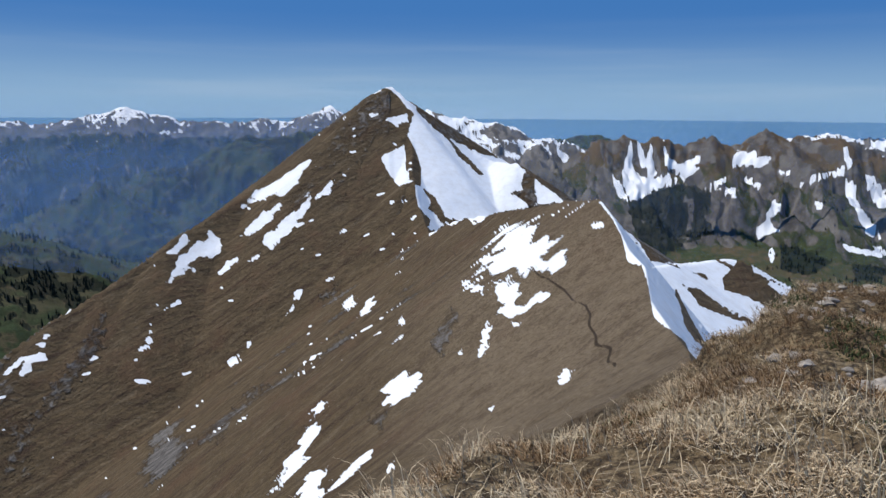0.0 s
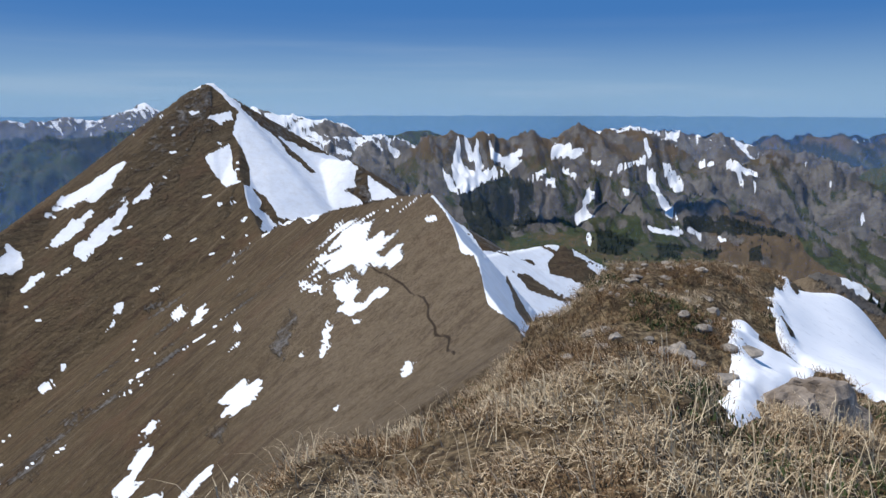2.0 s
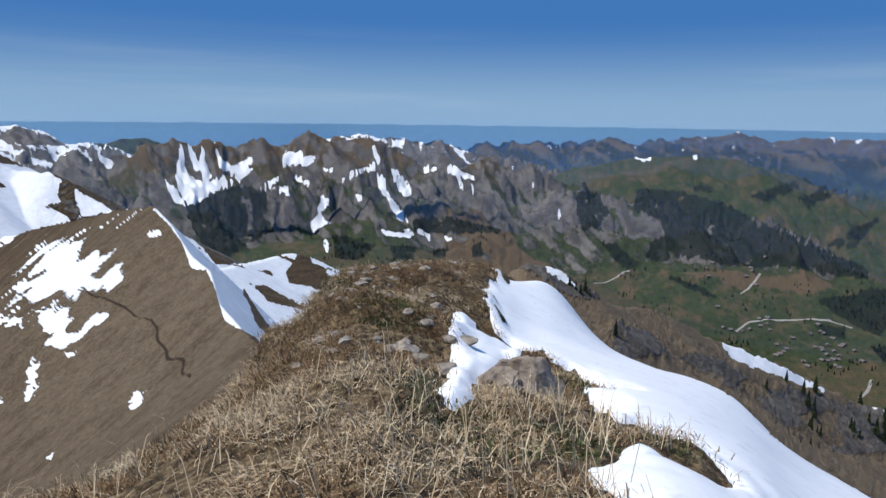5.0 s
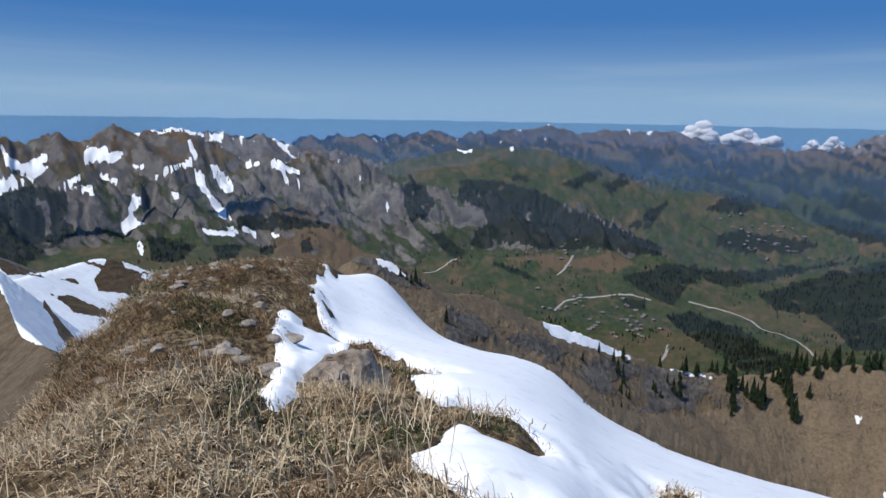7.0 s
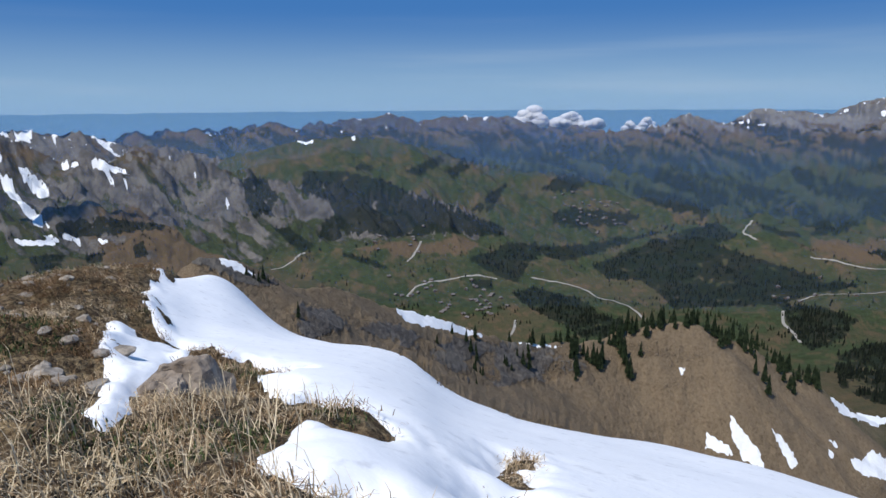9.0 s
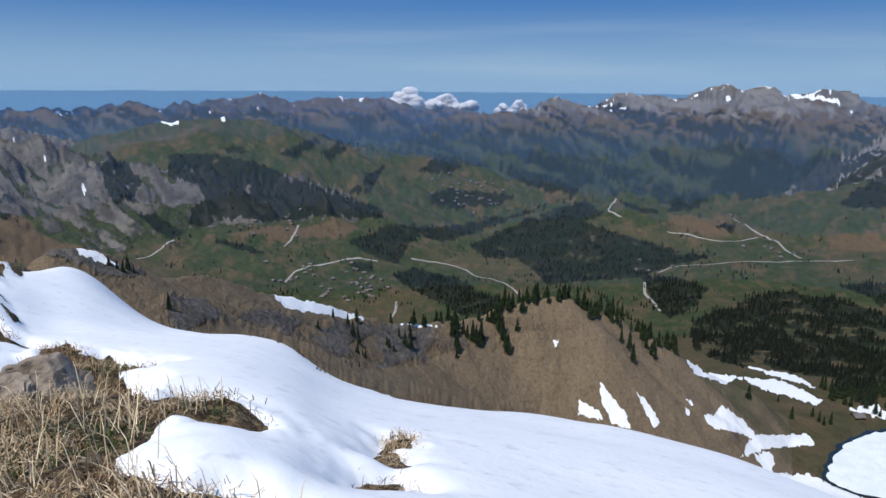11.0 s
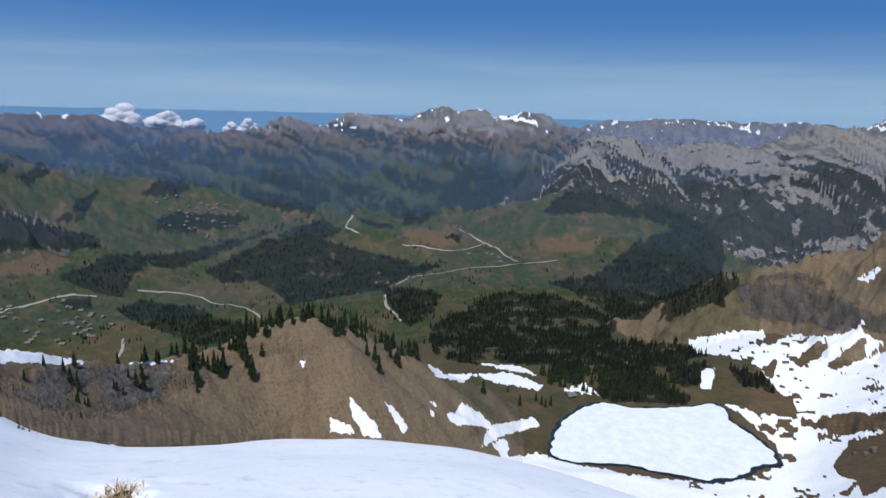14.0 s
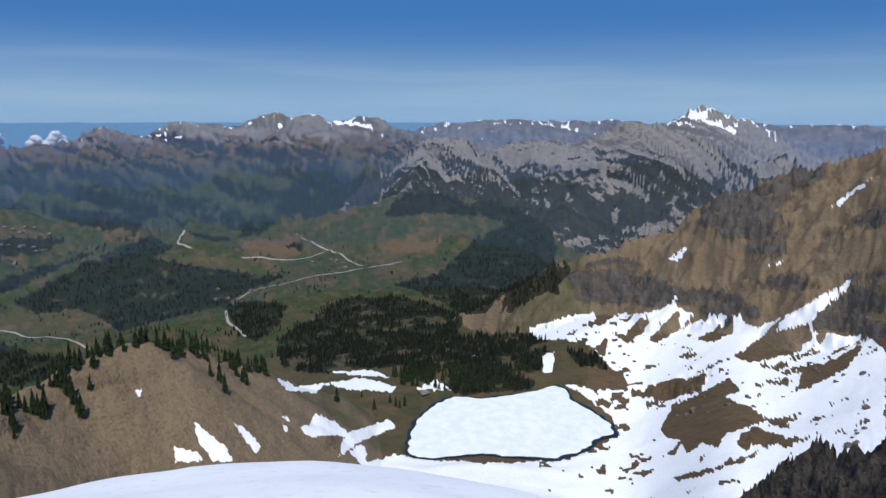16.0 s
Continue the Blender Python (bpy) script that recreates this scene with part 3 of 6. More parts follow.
RIDGE_SNOW.append([(4.83, -0.7), (3.67, -1.02), (3.07, -0.56), (2.88, -0.78), (3.82, -1.34)])
RIDGE_SNOW.append([(-12.62, -7.04), (-13.93, -7.83), (-14.9, -8.93), (-16.33, -10.46), (-17.32, -11.86), (-18.89, -12.29), (-19.71, -13.26), (-19.36, -14.41), (-20.15, -15.68), (-20.33, -16.78), (-21.2, -17.79), (-22.22, -18.54), (-21.07, -19.39), (-20.52, -18.09), (-17.85, -16.35), (-17.21, -13.69), (-16.68, -12.36), (-15.54, -12.2), (-14.97, -10.17), (-14.21, -8.83)])
RIDGE_SNOW.append([(-17.32, -11.95), (-19.95, -11.93), (-22.85, -11.07), (-23.97, -11.11), (-23.64, -12.01), (-22.88, -12.83), (-23.16, -13.69), (-25.18, -14.16), (-26.37, -14.75), (-25.81, -15.55), (-25.41, -17.33), (-22.74, -18.56), (-21.85, -17.71), (-20.71, -16.07), (-19.7, -14.38), (-19.17, -13.08)])
RIDGE_SNOW.append([(-24.84, -11.37), (-26.6, -12.23), (-29.44, -13.5), (-27.97, -14.16), (-26.63, -13.3), (-25.22, -12.38)])
RIDGE_SNOW.append([(-12.31, -9.14), (-13.31, -8.86), (-13.47, -9.41), (-12.66, -9.59)])
RIDGE_ROCK = []
RIDGE_ROCK.append([(-19.99, -13.59), (-21.4, -13.91), (-23.11, -15.05), (-25.16, -16.07), (-23.68, -15.82), (-21.51, -15.18)])
RIDGE_ROCK.append([(-19.74, -14.83), (-20.99, -16.84), (-22.32, -18.18), (-21.74, -17.99), (-20.42, -16.77)])
RIDGE_ROCK.append([(3.17, -2.86), (2.29, -3.78), (1.77, -4.95), (1.96, -5.98), (2.91, -5.79), (2.62, -4.76), (3.09, -3.78)])
RIDGE_ROCK.append([(-0.67, -2.7), (-2.19, -4.08), (-3.54, -5.47), (-2.97, -5.29), (-1.34, -3.9)])
RIDGE_ROCK.append([(-6.72, -5.15), (-7.59, -5.88), (-7.93, -7.64), (-7.18, -7.85), (-6.4, -6.97), (-7.05, -6.49)])
RIDGE_ROCK.append([(0.86, -7.29), (0.38, -8.33), (-0.24, -8.94), (-0.15, -9.46), (0.52, -8.71), (1.2, -8.14)])
CAP_ROCK = []
CAP_ROCK.append([(-3.1, -1.76), (-4.48, -1.11), (-7.05, -2.0), (-7.53, -2.64), (-5.44, -2.38), (-3.57, -2.21)])
CAP_ROCK.append([(-6.85, -3.1), (-9.65, -3.98), (-10.6, -4.79), (-8.33, -5.67), (-6.19, -4.5)])
CAP_ROCK.append([(1.02, -0.23), (0.28, 0.14), (-0.05, -0.54), (0.65, -0.77)])
CAP_ROCK.append([(-9.36, -2.52), (-11.45, -3.4), (-10.55, -3.65)])
WOODLAND = []
WOODLAND.append([(-15.28, -6.89), (-17.59, -6.34), (-19.46, -5.68), (-21.32, -6.07), (-21.78, -6.78), (-21.28, -8.18), (-22.2, -9.38), (-20.28, -10.28), (-17.88, -11.81), (-16.5, -11.1), (-16.09, -9.69), (-15.46, -8.28)])
WOODLAND.append([(-26.89, -9.89), (-28.43, -10.13), (-30.46, -10.83), (-28.92, -12.03), (-26.98, -11.89)])
WOODLAND.append([(-31.57, -10.82), (-33.97, -10.88), (-33.66, -11.83), (-31.92, -12.05)])
WOODLAND.append([(-33.45, -8.66), (-36.51, -8.28), (-38.4, -8.79), (-41.28, -9.25), (-41.11, -9.54), (-36.56, -9.87), (-33.7, -9.46)])
WOODLAND.append([(-47.2, -5.98), (-49.11, -6.12), (-49.92, -7.63), (-49.09, -8.87), (-47.84, -9.17), (-47.3, -7.54)])
WOODLAND.append([(-38.47, -10.66), (-39.4, -10.53), (-39.67, -11.55), (-38.74, -11.68)])
WOODLAND.append([(-35.17, -11.23), (-36.59, -10.95), (-36.38, -11.76), (-35.28, -11.79)])
WOODLAND.append([(-49.39, -10.1), (-50.43, -10.02), (-52.61, -11.6), (-52.26, -12.42), (-50.53, -11.34)])
WOODLAND.append([(-51.94, -5.66), (-54.01, -5.56), (-56.49, -5.87), (-59.07, -6.69), (-60.97, -7.54), (-63.77, -8.41), (-67.1, -9.89), (-68.84, -10.42), (-68.81, -11.1), (-67.03, -11.15), (-64.02, -10.86), (-61.91, -11.17), (-58.68, -11.14), (-57.16, -10.81), (-55.27, -10.85), (-54.48, -11.4), (-53.08, -11.05), (-53.38, -9.86), (-54.53, -9.13), (-54.1, -8.08), (-52.42, -7.44), (-51.74, -7.39)])
WOODLAND.append([(-65.61, -12.97), (-67.39, -12.62), (-68.77, -11.78), (-71.5, -11.66), (-71.93, -12.6), (-70.98, -13.26), (-69.98, -15.05), (-68.18, -14.49), (-66.88, -13.73)])
WOODLAND.append([(-65.71, -14.78), (-67.72, -14.78), (-67.9, -15.61), (-66.11, -15.48)])
WOODLAND.append([(-69.48, -15.94), (-71.36, -15.35), (-75.59, -16.22), (-77.02, -17.44), (-80.45, -17.74), (-77.97, -19.09), (-76.0, -19.59), (-74.09, -18.49), (-71.28, -17.19)])
WOODLAND.append([(-76.14, -13.43), (-80.96, -11.13), (-85.76, -9.35), (-87.32, -10.5), (-85.79, -11.1), (-87.74, -11.77), (-90.65, -12.41), (-93.56, -13.0), (-95.94, -13.26), (-91.7, -14.73), (-90.76, -15.38), (-82.91, -16.43), (-80.46, -14.44), (-77.56, -14.4)])
WOODLAND.append([(-71.5, -11.89), (-74.76, -11.76), (-80.0, -10.8), (-85.28, -8.88), (-80.96, -10.66), (-76.16, -12.49), (-74.25, -13.15), (-72.38, -12.85)])
WOODLAND.append([(-90.75, -15.24), (-93.65, -15.11), (-96.08, -15.67), (-95.2, -17.13), (-93.32, -18.4), (-91.82, -17.54)])
WOODLAND.append([(-97.58, -16.96), (-100.73, -15.33), (-104.77, -15.18), (-108.73, -16.05), (-110.91, -17.05), (-110.7, -18.81), (-107.07, -20.88), (-103.95, -21.09), (-98.81, -21.21), (-95.38, -20.58), (-94.8, -18.78)])
WOODLAND.append([(-105.12, -14.25), (-108.87, -13.4), (-112.5, -9.98), (-115.04, -9.22), (-118.62, -10.1), (-119.26, -14.83), (-116.82, -14.64), (-114.7, -15.61), (-110.46, -16.69), (-109.1, -15.57)])
WOODLAND.append([(-104.19, -8.48), (-105.35, -7.07), (-107.76, -6.32), (-109.78, -6.49), (-111.03, -7.22), (-112.33, -8.52), (-110.37, -8.38), (-107.94, -8.22), (-105.48, -8.62)])
WOODLAND.append([(-111.01, -7.05), (-113.0, -7.74), (-118.54, -9.51), (-118.67, -10.5), (-115.46, -9.67)])
WOODLAND.append([(-92.23, -9.9), (-94.27, -8.19), (-95.24, -8.85), (-94.35, -9.68)])
WOODLAND.append([(-95.81, -10.79), (-97.64, -10.37), (-97.32, -11.18)])
WOODLAND.append([(-63.54, -5.76), (-65.04, -5.05), (-66.07, -5.38), (-64.33, -6.31)])
WOODLAND.append([(-65.76, -9.02), (-68.13, -7.13), (-69.11, -6.7), (-67.58, -9.1)])
WOODLAND.append([(-71.68, -7.29), (-73.54, -5.85), (-75.82, -6.42), (-74.41, -7.42)])
WOODLAND.append([(-72.04, -9.6), (-74.38, -8.63), (-80.01, -9.24), (-78.58, -10.03), (-74.33, -10.44)])
WOODLAND.append([(-78.15, -6.33), (-81.92, -7.26), (-85.36, -8.26), (-84.8, -9.07), (-80.97, -8.3), (-79.08, -7.36)])
WOODLAND.append([(-62.46, -3.71), (-64.47, -4.17), (-69.08, -5.57), (-71.73, -6.01), (-68.64, -5.52), (-64.84, -4.79)])
WOODLAND.append([(-93.02, -6.32), (-94.38, -5.63), (-94.78, -7.1), (-93.28, -6.92)])
WOODLAND.append([(-96.9, -5.56), (-103.91, -5.15), (-104.04, -6.7), (-99.75, -7.91), (-95.2, -8.11), (-96.5, -6.58)])
WOODLAND.append([(-54.76, -12.26), (-58.1, -13.23), (-59.03, -13.97), (-58.06, -13.74), (-55.09, -12.71)])
WOODLAND.append([(-51.38, -10.67), (-52.64, -11.82), (-52.25, -12.18), (-51.23, -11.97)])
WOODLAND.append([(-88.64, -9.39), (-90.8, -9.66), (-92.0, -10.1), (-90.58, -10.14), (-89.13, -9.85)])
WOODLAND.append([(-60.32, -5.67), (-63.22, -4.45), (-64.02, -4.69), (-61.48, -6.14)])
WOODLAND.append([(-74.45, -5.95), (-76.29, -6.19), (-78.15, -6.89), (-76.28, -6.79)])
WOODLAND.append([(-56.2, -5.11), (-57.68, -5.16), (-57.83, -5.59), (-56.34, -5.53)])
WOODLAND.append([(-111.46, -7.9), (-113.33, -5.76), (-114.77, -6.69), (-117.15, -7.58), (-118.72, -5.92), (-119.7, -7.29), (-121.28, -6.55), (-122.23, -7.44), (-123.96, -6.01), (-125.79, -7.09), (-128.32, -6.09), (-131.18, -5.09), (-132.78, -4.94), (-128.42, -7.51), (-124.15, -9.53), (-119.58, -10.18), (-117.67, -9.3), (-113.87, -8.91)])
WOODLAND.append([(-94.99, -18.37), (-98.37, -16.52), (-102.25, -15.5), (-107.13, -15.59), (-111.07, -16.9), (-110.59, -18.77), (-105.12, -19.59), (-105.11, -20.6), (-102.12, -21.2), (-98.2, -21.32), (-95.35, -20.58)])
WOODLAND.append([(-110.08, -15.96), (-114.94, -13.99), (-119.67, -12.42), (-121.65, -12.7), (-117.85, -14.84), (-115.0, -16.58), (-111.07, -16.66)])
WOODLAND.append([(-104.61, -20.59), (-108.11, -19.34), (-111.09, -18.68), (-116.5, -18.07), (-119.21, -18.95), (-118.29, -20.38), (-117.14, -22.72), (-114.15, -23.07), (-111.14, -23.37), (-108.61, -22.48), (-106.1, -21.91)])
WOODLAND.append([(-112.47, -11.21), (-114.85, -10.22), (-119.14, -11.04), (-117.75, -11.79), (-113.94, -12.6), (-112.0, -12.63)])
WOODLAND.append([(-122.94, -3.54), (-125.59, -3.71), (-128.23, -4.75), (-125.66, -4.92)])
WOODLAND.append([(-119.95, -19.28), (-122.83, -19.62), (-123.6, -20.68), (-120.96, -20.44)])
WOODLAND.append([(-106.16, -13.83), (-110.07, -14.07), (-111.55, -15.95), (-108.11, -15.5)])
BOWL_SNOW = []
BOWL_SNOW.append([(-116.49, -17.79), (-119.84, -16.61), (-122.18, -16.14), (-122.71, -17.21), (-124.5, -15.98), (-125.88, -16.06), (-127.2, -15.54), (-128.9, -14.49), (-128.83, -15.26), (-130.29, -15.56), (-129.29, -16.77), (-131.16, -15.69), (-133.27, -15.58), (-134.96, -16.1), (-137.22, -14.74), (-139.33, -12.99), (-140.92, -11.79), (-140.74, -12.47), (-139.43, -14.01), (-138.61, -15.17), (-138.88, -15.97), (-141.08, -15.62), (-142.17, -15.64), (-143.59, -16.39), (-144.3, -22.13), (-143.96, -27.19), (-134.7, -30.64), (-115.44, -33.16), (-97.78, -31.61), (-101.94, -28.53), (-105.02, -28.0), (-108.1, -28.49), (-115.3, -28.56), (-120.34, -28.01), (-123.22, -26.67), (-124.85, -25.63), (-124.29, -24.39), (-122.05, -23.06), (-120.07, -22.09), (-122.98, -22.31), (-125.33, -22.08), (-125.28, -21.2), (-123.82, -20.44), (-122.33, -18.98), (-119.91, -18.45), (-117.5, -18.67)])
BOWL_SNOW.append([(-94.61, -21.32), (-96.71, -22.25), (-98.9, -22.09), (-98.14, -22.89), (-95.74, -22.49)])
BOWL_SNOW.append([(-98.65, -22.16), (-102.11, -21.79), (-105.34, -22.67), (-104.58, -23.06), (-101.09, -22.75)])
BOWL_SNOW.append([(-96.93, -26.11), (-97.98, -24.44), (-99.53, -25.12), (-101.0, -26.09), (-104.55, -25.22), (-105.25, -25.82), (-101.99, -26.8), (-99.94, -27.9), (-100.49, -26.37)])
BOWL_SNOW.append([(-96.57, -25.34), (-97.32, -25.1), (-98.11, -26.12), (-97.51, -26.38)])
BOWL_SNOW.append([(-86.21, -25.56), (-88.03, -26.27), (-88.52, -27.05), (-86.21, -26.68)])
BOWL_SNOW.append([(-87.91, -23.84), (-89.03, -25.06), (-90.33, -26.17), (-90.9, -27.39), (-89.11, -27.05), (-88.1, -25.44)])
BOWL_SNOW.append([(-91.05, -24.51), (-92.26, -25.26), (-93.23, -26.53), (-92.86, -27.08), (-91.76, -25.72)])
BOWL_SNOW.append([(-106.84, -22.92), (-110.38, -22.93), (-108.61, -22.11)])
BOWL_SNOW.append([(-118.03, -19.94), (-119.08, -19.51), (-118.96, -21.25), (-118.18, -21.3)])
BOWL_SNOW.append([(-111.6, -20.16), (-112.6, -20.23), (-112.51, -20.69)])
BOWL_SNOW.append([(-94.93, -24.32), (-95.64, -24.52), (-95.72, -24.87)])
BOWL_SNOW.append([(-95.13, -25.08), (-95.69, -25.48), (-95.39, -25.63)])
BOWL_SNOW.append([(-83.7, -20.96), (-84.1, -21.11), (-83.98, -21.51)])
BOWL_SNOW.append([(-100.96, -27.61), (-101.98, -27.02), (-102.47, -27.91), (-101.94, -28.62)])
BOWL_SNOW.append([(-99.66, -21.22), (-103.11, -21.24), (-104.6, -21.88), (-101.13, -21.57)])
BOWL_SNOW.append([(-127.95, -11.41), (-128.64, -10.78), (-129.14, -10.43), (-129.17, -10.87), (-128.49, -11.69)])
BOWL_SNOW.append([(-139.04, -6.58), (-140.33, -5.28), (-141.78, -4.04), (-140.69, -5.38), (-139.33, -6.61)])
BOWL_SNOW.append([(-135.32, -11.33), (-136.26, -10.81), (-136.1, -11.16)])
BOWL_SNOW.append([(-59.18, -17.1), (-61.16, -17.29), (-63.64, -18.14), (-67.11, -19.53), (-65.64, -19.44), (-62.68, -18.83), (-60.19, -18.21)])
BOWL_SNOW.append([(-69.53, -19.82), (-71.92, -20.03), (-74.16, -20.2), (-71.94, -20.47)])
BOWL_SNOW.append([(-44.4, -11.87), (-46.11, -12.49), (-47.73, -13.67), (-46.55, -13.35), (-45.17, -12.6)])
BOWL_SNOW.append([(-83.72, -21.03), (-83.99, -20.89), (-84.06, -21.55), (-83.86, -21.59)])
ISLANDS = []
ISLANDS.append([(-128.23, -24.88), (-129.09, -22.95), (-131.21, -21.58), (-133.25, -20.21), (-134.25, -20.91), (-132.95, -21.63), (-135.54, -22.17), (-136.11, -22.9), (-133.21, -24.46), (-132.86, -25.43), (-131.53, -25.36), (-130.49, -26.28), (-129.96, -25.4), (-128.82, -25.35)])
ISLANDS.append([(-134.02, -24.81), (-135.26, -23.59), (-137.54, -23.65), (-138.28, -24.19), (-135.38, -24.73), (-135.01, -25.25)])
ISLANDS.append([(-129.42, -28.28), (-132.99, -26.73), (-135.92, -25.12), (-135.48, -25.77), (-131.74, -27.69), (-129.99, -28.39)])
ISLANDS.append([(-133.44, -18.55), (-135.42, -16.69), (-138.44, -15.33), (-138.81, -16.4), (-137.52, -17.73), (-134.8, -18.78)])
ISLANDS.append([(-138.1, -20.34), (-138.41, -18.75), (-140.56, -17.55), (-142.27, -15.94), (-141.36, -18.09), (-139.28, -19.71)])
ISLANDS.append([(-130.45, -17.62), (-133.27, -15.58), (-133.24, -16.76), (-131.75, -17.69)])
ISLANDS.append([(-126.82, -18.0), (-128.97, -15.38), (-129.18, -17.01), (-127.38, -18.17)])
ISLANDS.append([(-124.54, -18.21), (-125.9, -16.33), (-126.91, -16.56), (-125.11, -18.39)])
ISLANDS.append([(-125.43, -22.16), (-128.49, -21.02), (-131.61, -20.1), (-131.28, -21.44), (-128.59, -22.45), (-125.83, -22.56)])
ISLANDS.append([(-122.6, -18.82), (-123.46, -18.12), (-123.4, -19.66), (-122.54, -19.42)])
ISLANDS.append([(-126.13, -28.33), (-128.08, -27.77), (-127.19, -28.52)])
ISLANDS.append([(-122.77, -22.99), (-124.22, -23.17), (-123.78, -23.78)])
ISLANDS.append([(-135.58, -22.58), (-137.85, -22.77), (-138.09, -23.21), (-136.45, -23.04)])
ISLANDS.append([(-124.48, -23.49), (-125.16, -23.07), (-124.97, -23.79)])
ISLANDS.append([(-111.71, -28.46), (-112.73, -28.14), (-113.26, -28.73)])
ISLANDS.append([(-122.74, -26.72), (-124.19, -26.65), (-123.97, -26.94)])
CRAGS = []
CRAGS.append([(-119.92, -12.97), (-122.44, -11.92), (-125.6, -11.33), (-127.03, -12.92), (-128.84, -13.59), (-132.69, -13.68), (-135.08, -15.23), (-132.51, -16.5), (-128.93, -14.89), (-125.85, -15.51), (-120.72, -15.03)])
CRAGS.append([(-129.58, -8.79), (-131.24, -5.87), (-133.51, -4.14), (-139.0, -2.62), (-137.77, -4.88), (-134.95, -7.15), (-136.78, -8.21), (-136.11, -10.48), (-132.42, -10.37), (-131.07, -9.05)])
CRAGS.append([(-138.4, -15.71), (-140.64, -11.58), (-142.94, -10.81), (-143.51, -15.68), (-141.09, -15.7)])
CRAGS.append([(-134.05, -12.75), (-137.7, -11.84), (-139.1, -12.6), (-135.11, -13.37)])
CRAGS.append([(-138.25, -9.77), (-140.21, -7.52), (-142.46, -6.54), (-142.6, -7.72), (-140.38, -9.15)])
CRAGS.append([(-125.57, -22.06), (-128.49, -21.02), (-131.52, -20.11), (-131.2, -21.45), (-128.59, -22.45)])
CRAGS.append([(-134.11, -24.8), (-135.26, -23.59), (-136.96, -23.97), (-135.21, -25.13)])
CRAGS.append([(-49.81, -17.38), (-51.4, -16.25), (-52.27, -16.73), (-55.72, -17.46), (-59.2, -18.37), (-61.7, -19.47), (-67.13, -19.99), (-74.73, -20.37), (-76.43, -21.71), (-72.12, -23.09), (-67.79, -23.49), (-65.8, -23.18), (-62.76, -21.51), (-60.73, -20.2), (-55.73, -18.87), (-51.75, -19.29)])
CRAGS.append([(-42.41, -12.21), (-44.26, -12.05), (-47.97, -13.58), (-49.39, -14.56), (-47.47, -14.5), (-46.06, -13.98)])
SCREE = []
SCREE.append([(35.25, -24.92), (32.62, -21.25), (30.07, -18.49), (27.16, -14.5), (26.93, -14.96), (27.61, -18.05), (29.9, -20.58), (32.8, -22.8), (35.51, -26.93)])
SCREE.append([(17.25, -22.84), (15.32, -21.7), (14.87, -22.18), (16.83, -23.54)])
SCREE.append([(10.78, -15.14), (8.85, -14.28), (8.63, -14.99), (10.33, -15.86)])
SCREE.append([(1.08, -19.11), (-0.88, -16.28), (-1.63, -17.21), (0.07, -20.96)])
SCREE.append([(7.16, -25.37), (4.62, -24.56), (5.15, -26.33)])
SCREE.append([(21.61, -26.14), (17.77, -23.65), (18.86, -26.1)])
TRACK = []
TRACK.append([(1819, 1035), (1893, 1044), (2007, 966), (2092, 878), (2098, 838)])
TRACK.append([(2171, 742), (2207, 663), (2139, 536), (2049, 477), (1984, 377), (1833, 301)])
TRACK.append([(2106, -76), (2174, -112), (2158, -240), (2173, -392), (2259, -638)])
TRACK.append([(1997, -35), (1857, -36), (1772, -54), (1657, -71)])
TRACK.append([(2662, -327), (2548, -435), (2267, -478), (2244, -493)])
TRACK.append([(2722, 83), (2619, 112), (2548, 58)])
TRACK.append([(1575, 596), (1649, 608), (1754, 644)])
TRACK.append([(1724, 1499), (1813, 1475), (1880, 1477)])
TRACK.append([(2012, 1142), (2102, 1146), (2177, 1174)])
TRACK.append([(2505, -450), (2440, -312), (2485, -107)])
SPRUCE = []
SPRUCE.append([(1964, 203), (1943, 185), (1959, 163), (1936, 142), (1934, 121), (1887, 88), (1848, 70), (1762, 52), (1696, 30), (1665, 20), (1640, 7), (1605, -5), (1567, -20), (1536, -29), (1493, -37), (1439, -44), (1943, 213), (1923, 193), (1936, 170), (1916, 150), (1934, 130), (1905, 114), (1906, 97), (1867, 78), (1817, 62), (1713, 46), (1684, 38), (1661, 25), (1635, 12), (1614, 2), (1585, -13), (1551, -24), (1510, -33), (1459, -40), (1901, 246), (1838, 232), (1817, 211), (1806, 190), (1778, 264)])
SPRUCE.append([(577, 113), (576, 110), (572, 107), (566, 105), (564, 102), (587, 98), (579, 120), (581, 119), (547, 147), (547, 144), (547, 139), (546, 135), (546, 130), (548, 124), (532, 143), (521, 137), (527, 144), (635, -2), (617, -6), (642, 6), (659, -27), (660, -23), (667, -18), (677, -14), (816, -191), (834, -217), (816, -220), (807, -223), (811, -231), (751, -131), (879, -188)])
SPRUCE.append([(440, 193), (419, 183), (399, 171), (342, 149), (386, 169), (482, 170), (486, 166), (446, 166), (225, 182), (378, 193), (447, 172), (514, 136), (547, 127), (527, 144), (418, 190), (409, 197)])
SPRUCE.append([(410, 183), (409, 178), (388, 171), (380, 161), (482, 170), (484, 166), (542, 148), (523, 139), (520, 136), (446, 170), (519, 165), (536, 156), (224, 202), (228, 203), (223, 204), (229, 201), (222, 207), (580, 116), (571, 108), (569, 103), (546, 125), (553, 124)])
SHORE = []
SHORE.append([(969, -252), (982, -297), (943, -345), (891, -418), (917, -463), (813, -404), (824, -352), (842, -321), (863, -291), (924, -249)])
DRY = []
DRY.append([(2506, -604), (2500, -713), (2437, -850), (2378, -767), (2359, -633)])
DRY.append([(2572, -79), (2657, -181), (2599, -309), (2501, -308), (2480, -190)])
DRY.append([(1948, 1380), (2104, 1240), (2283, 1004), (2199, 989), (2021, 1193)])
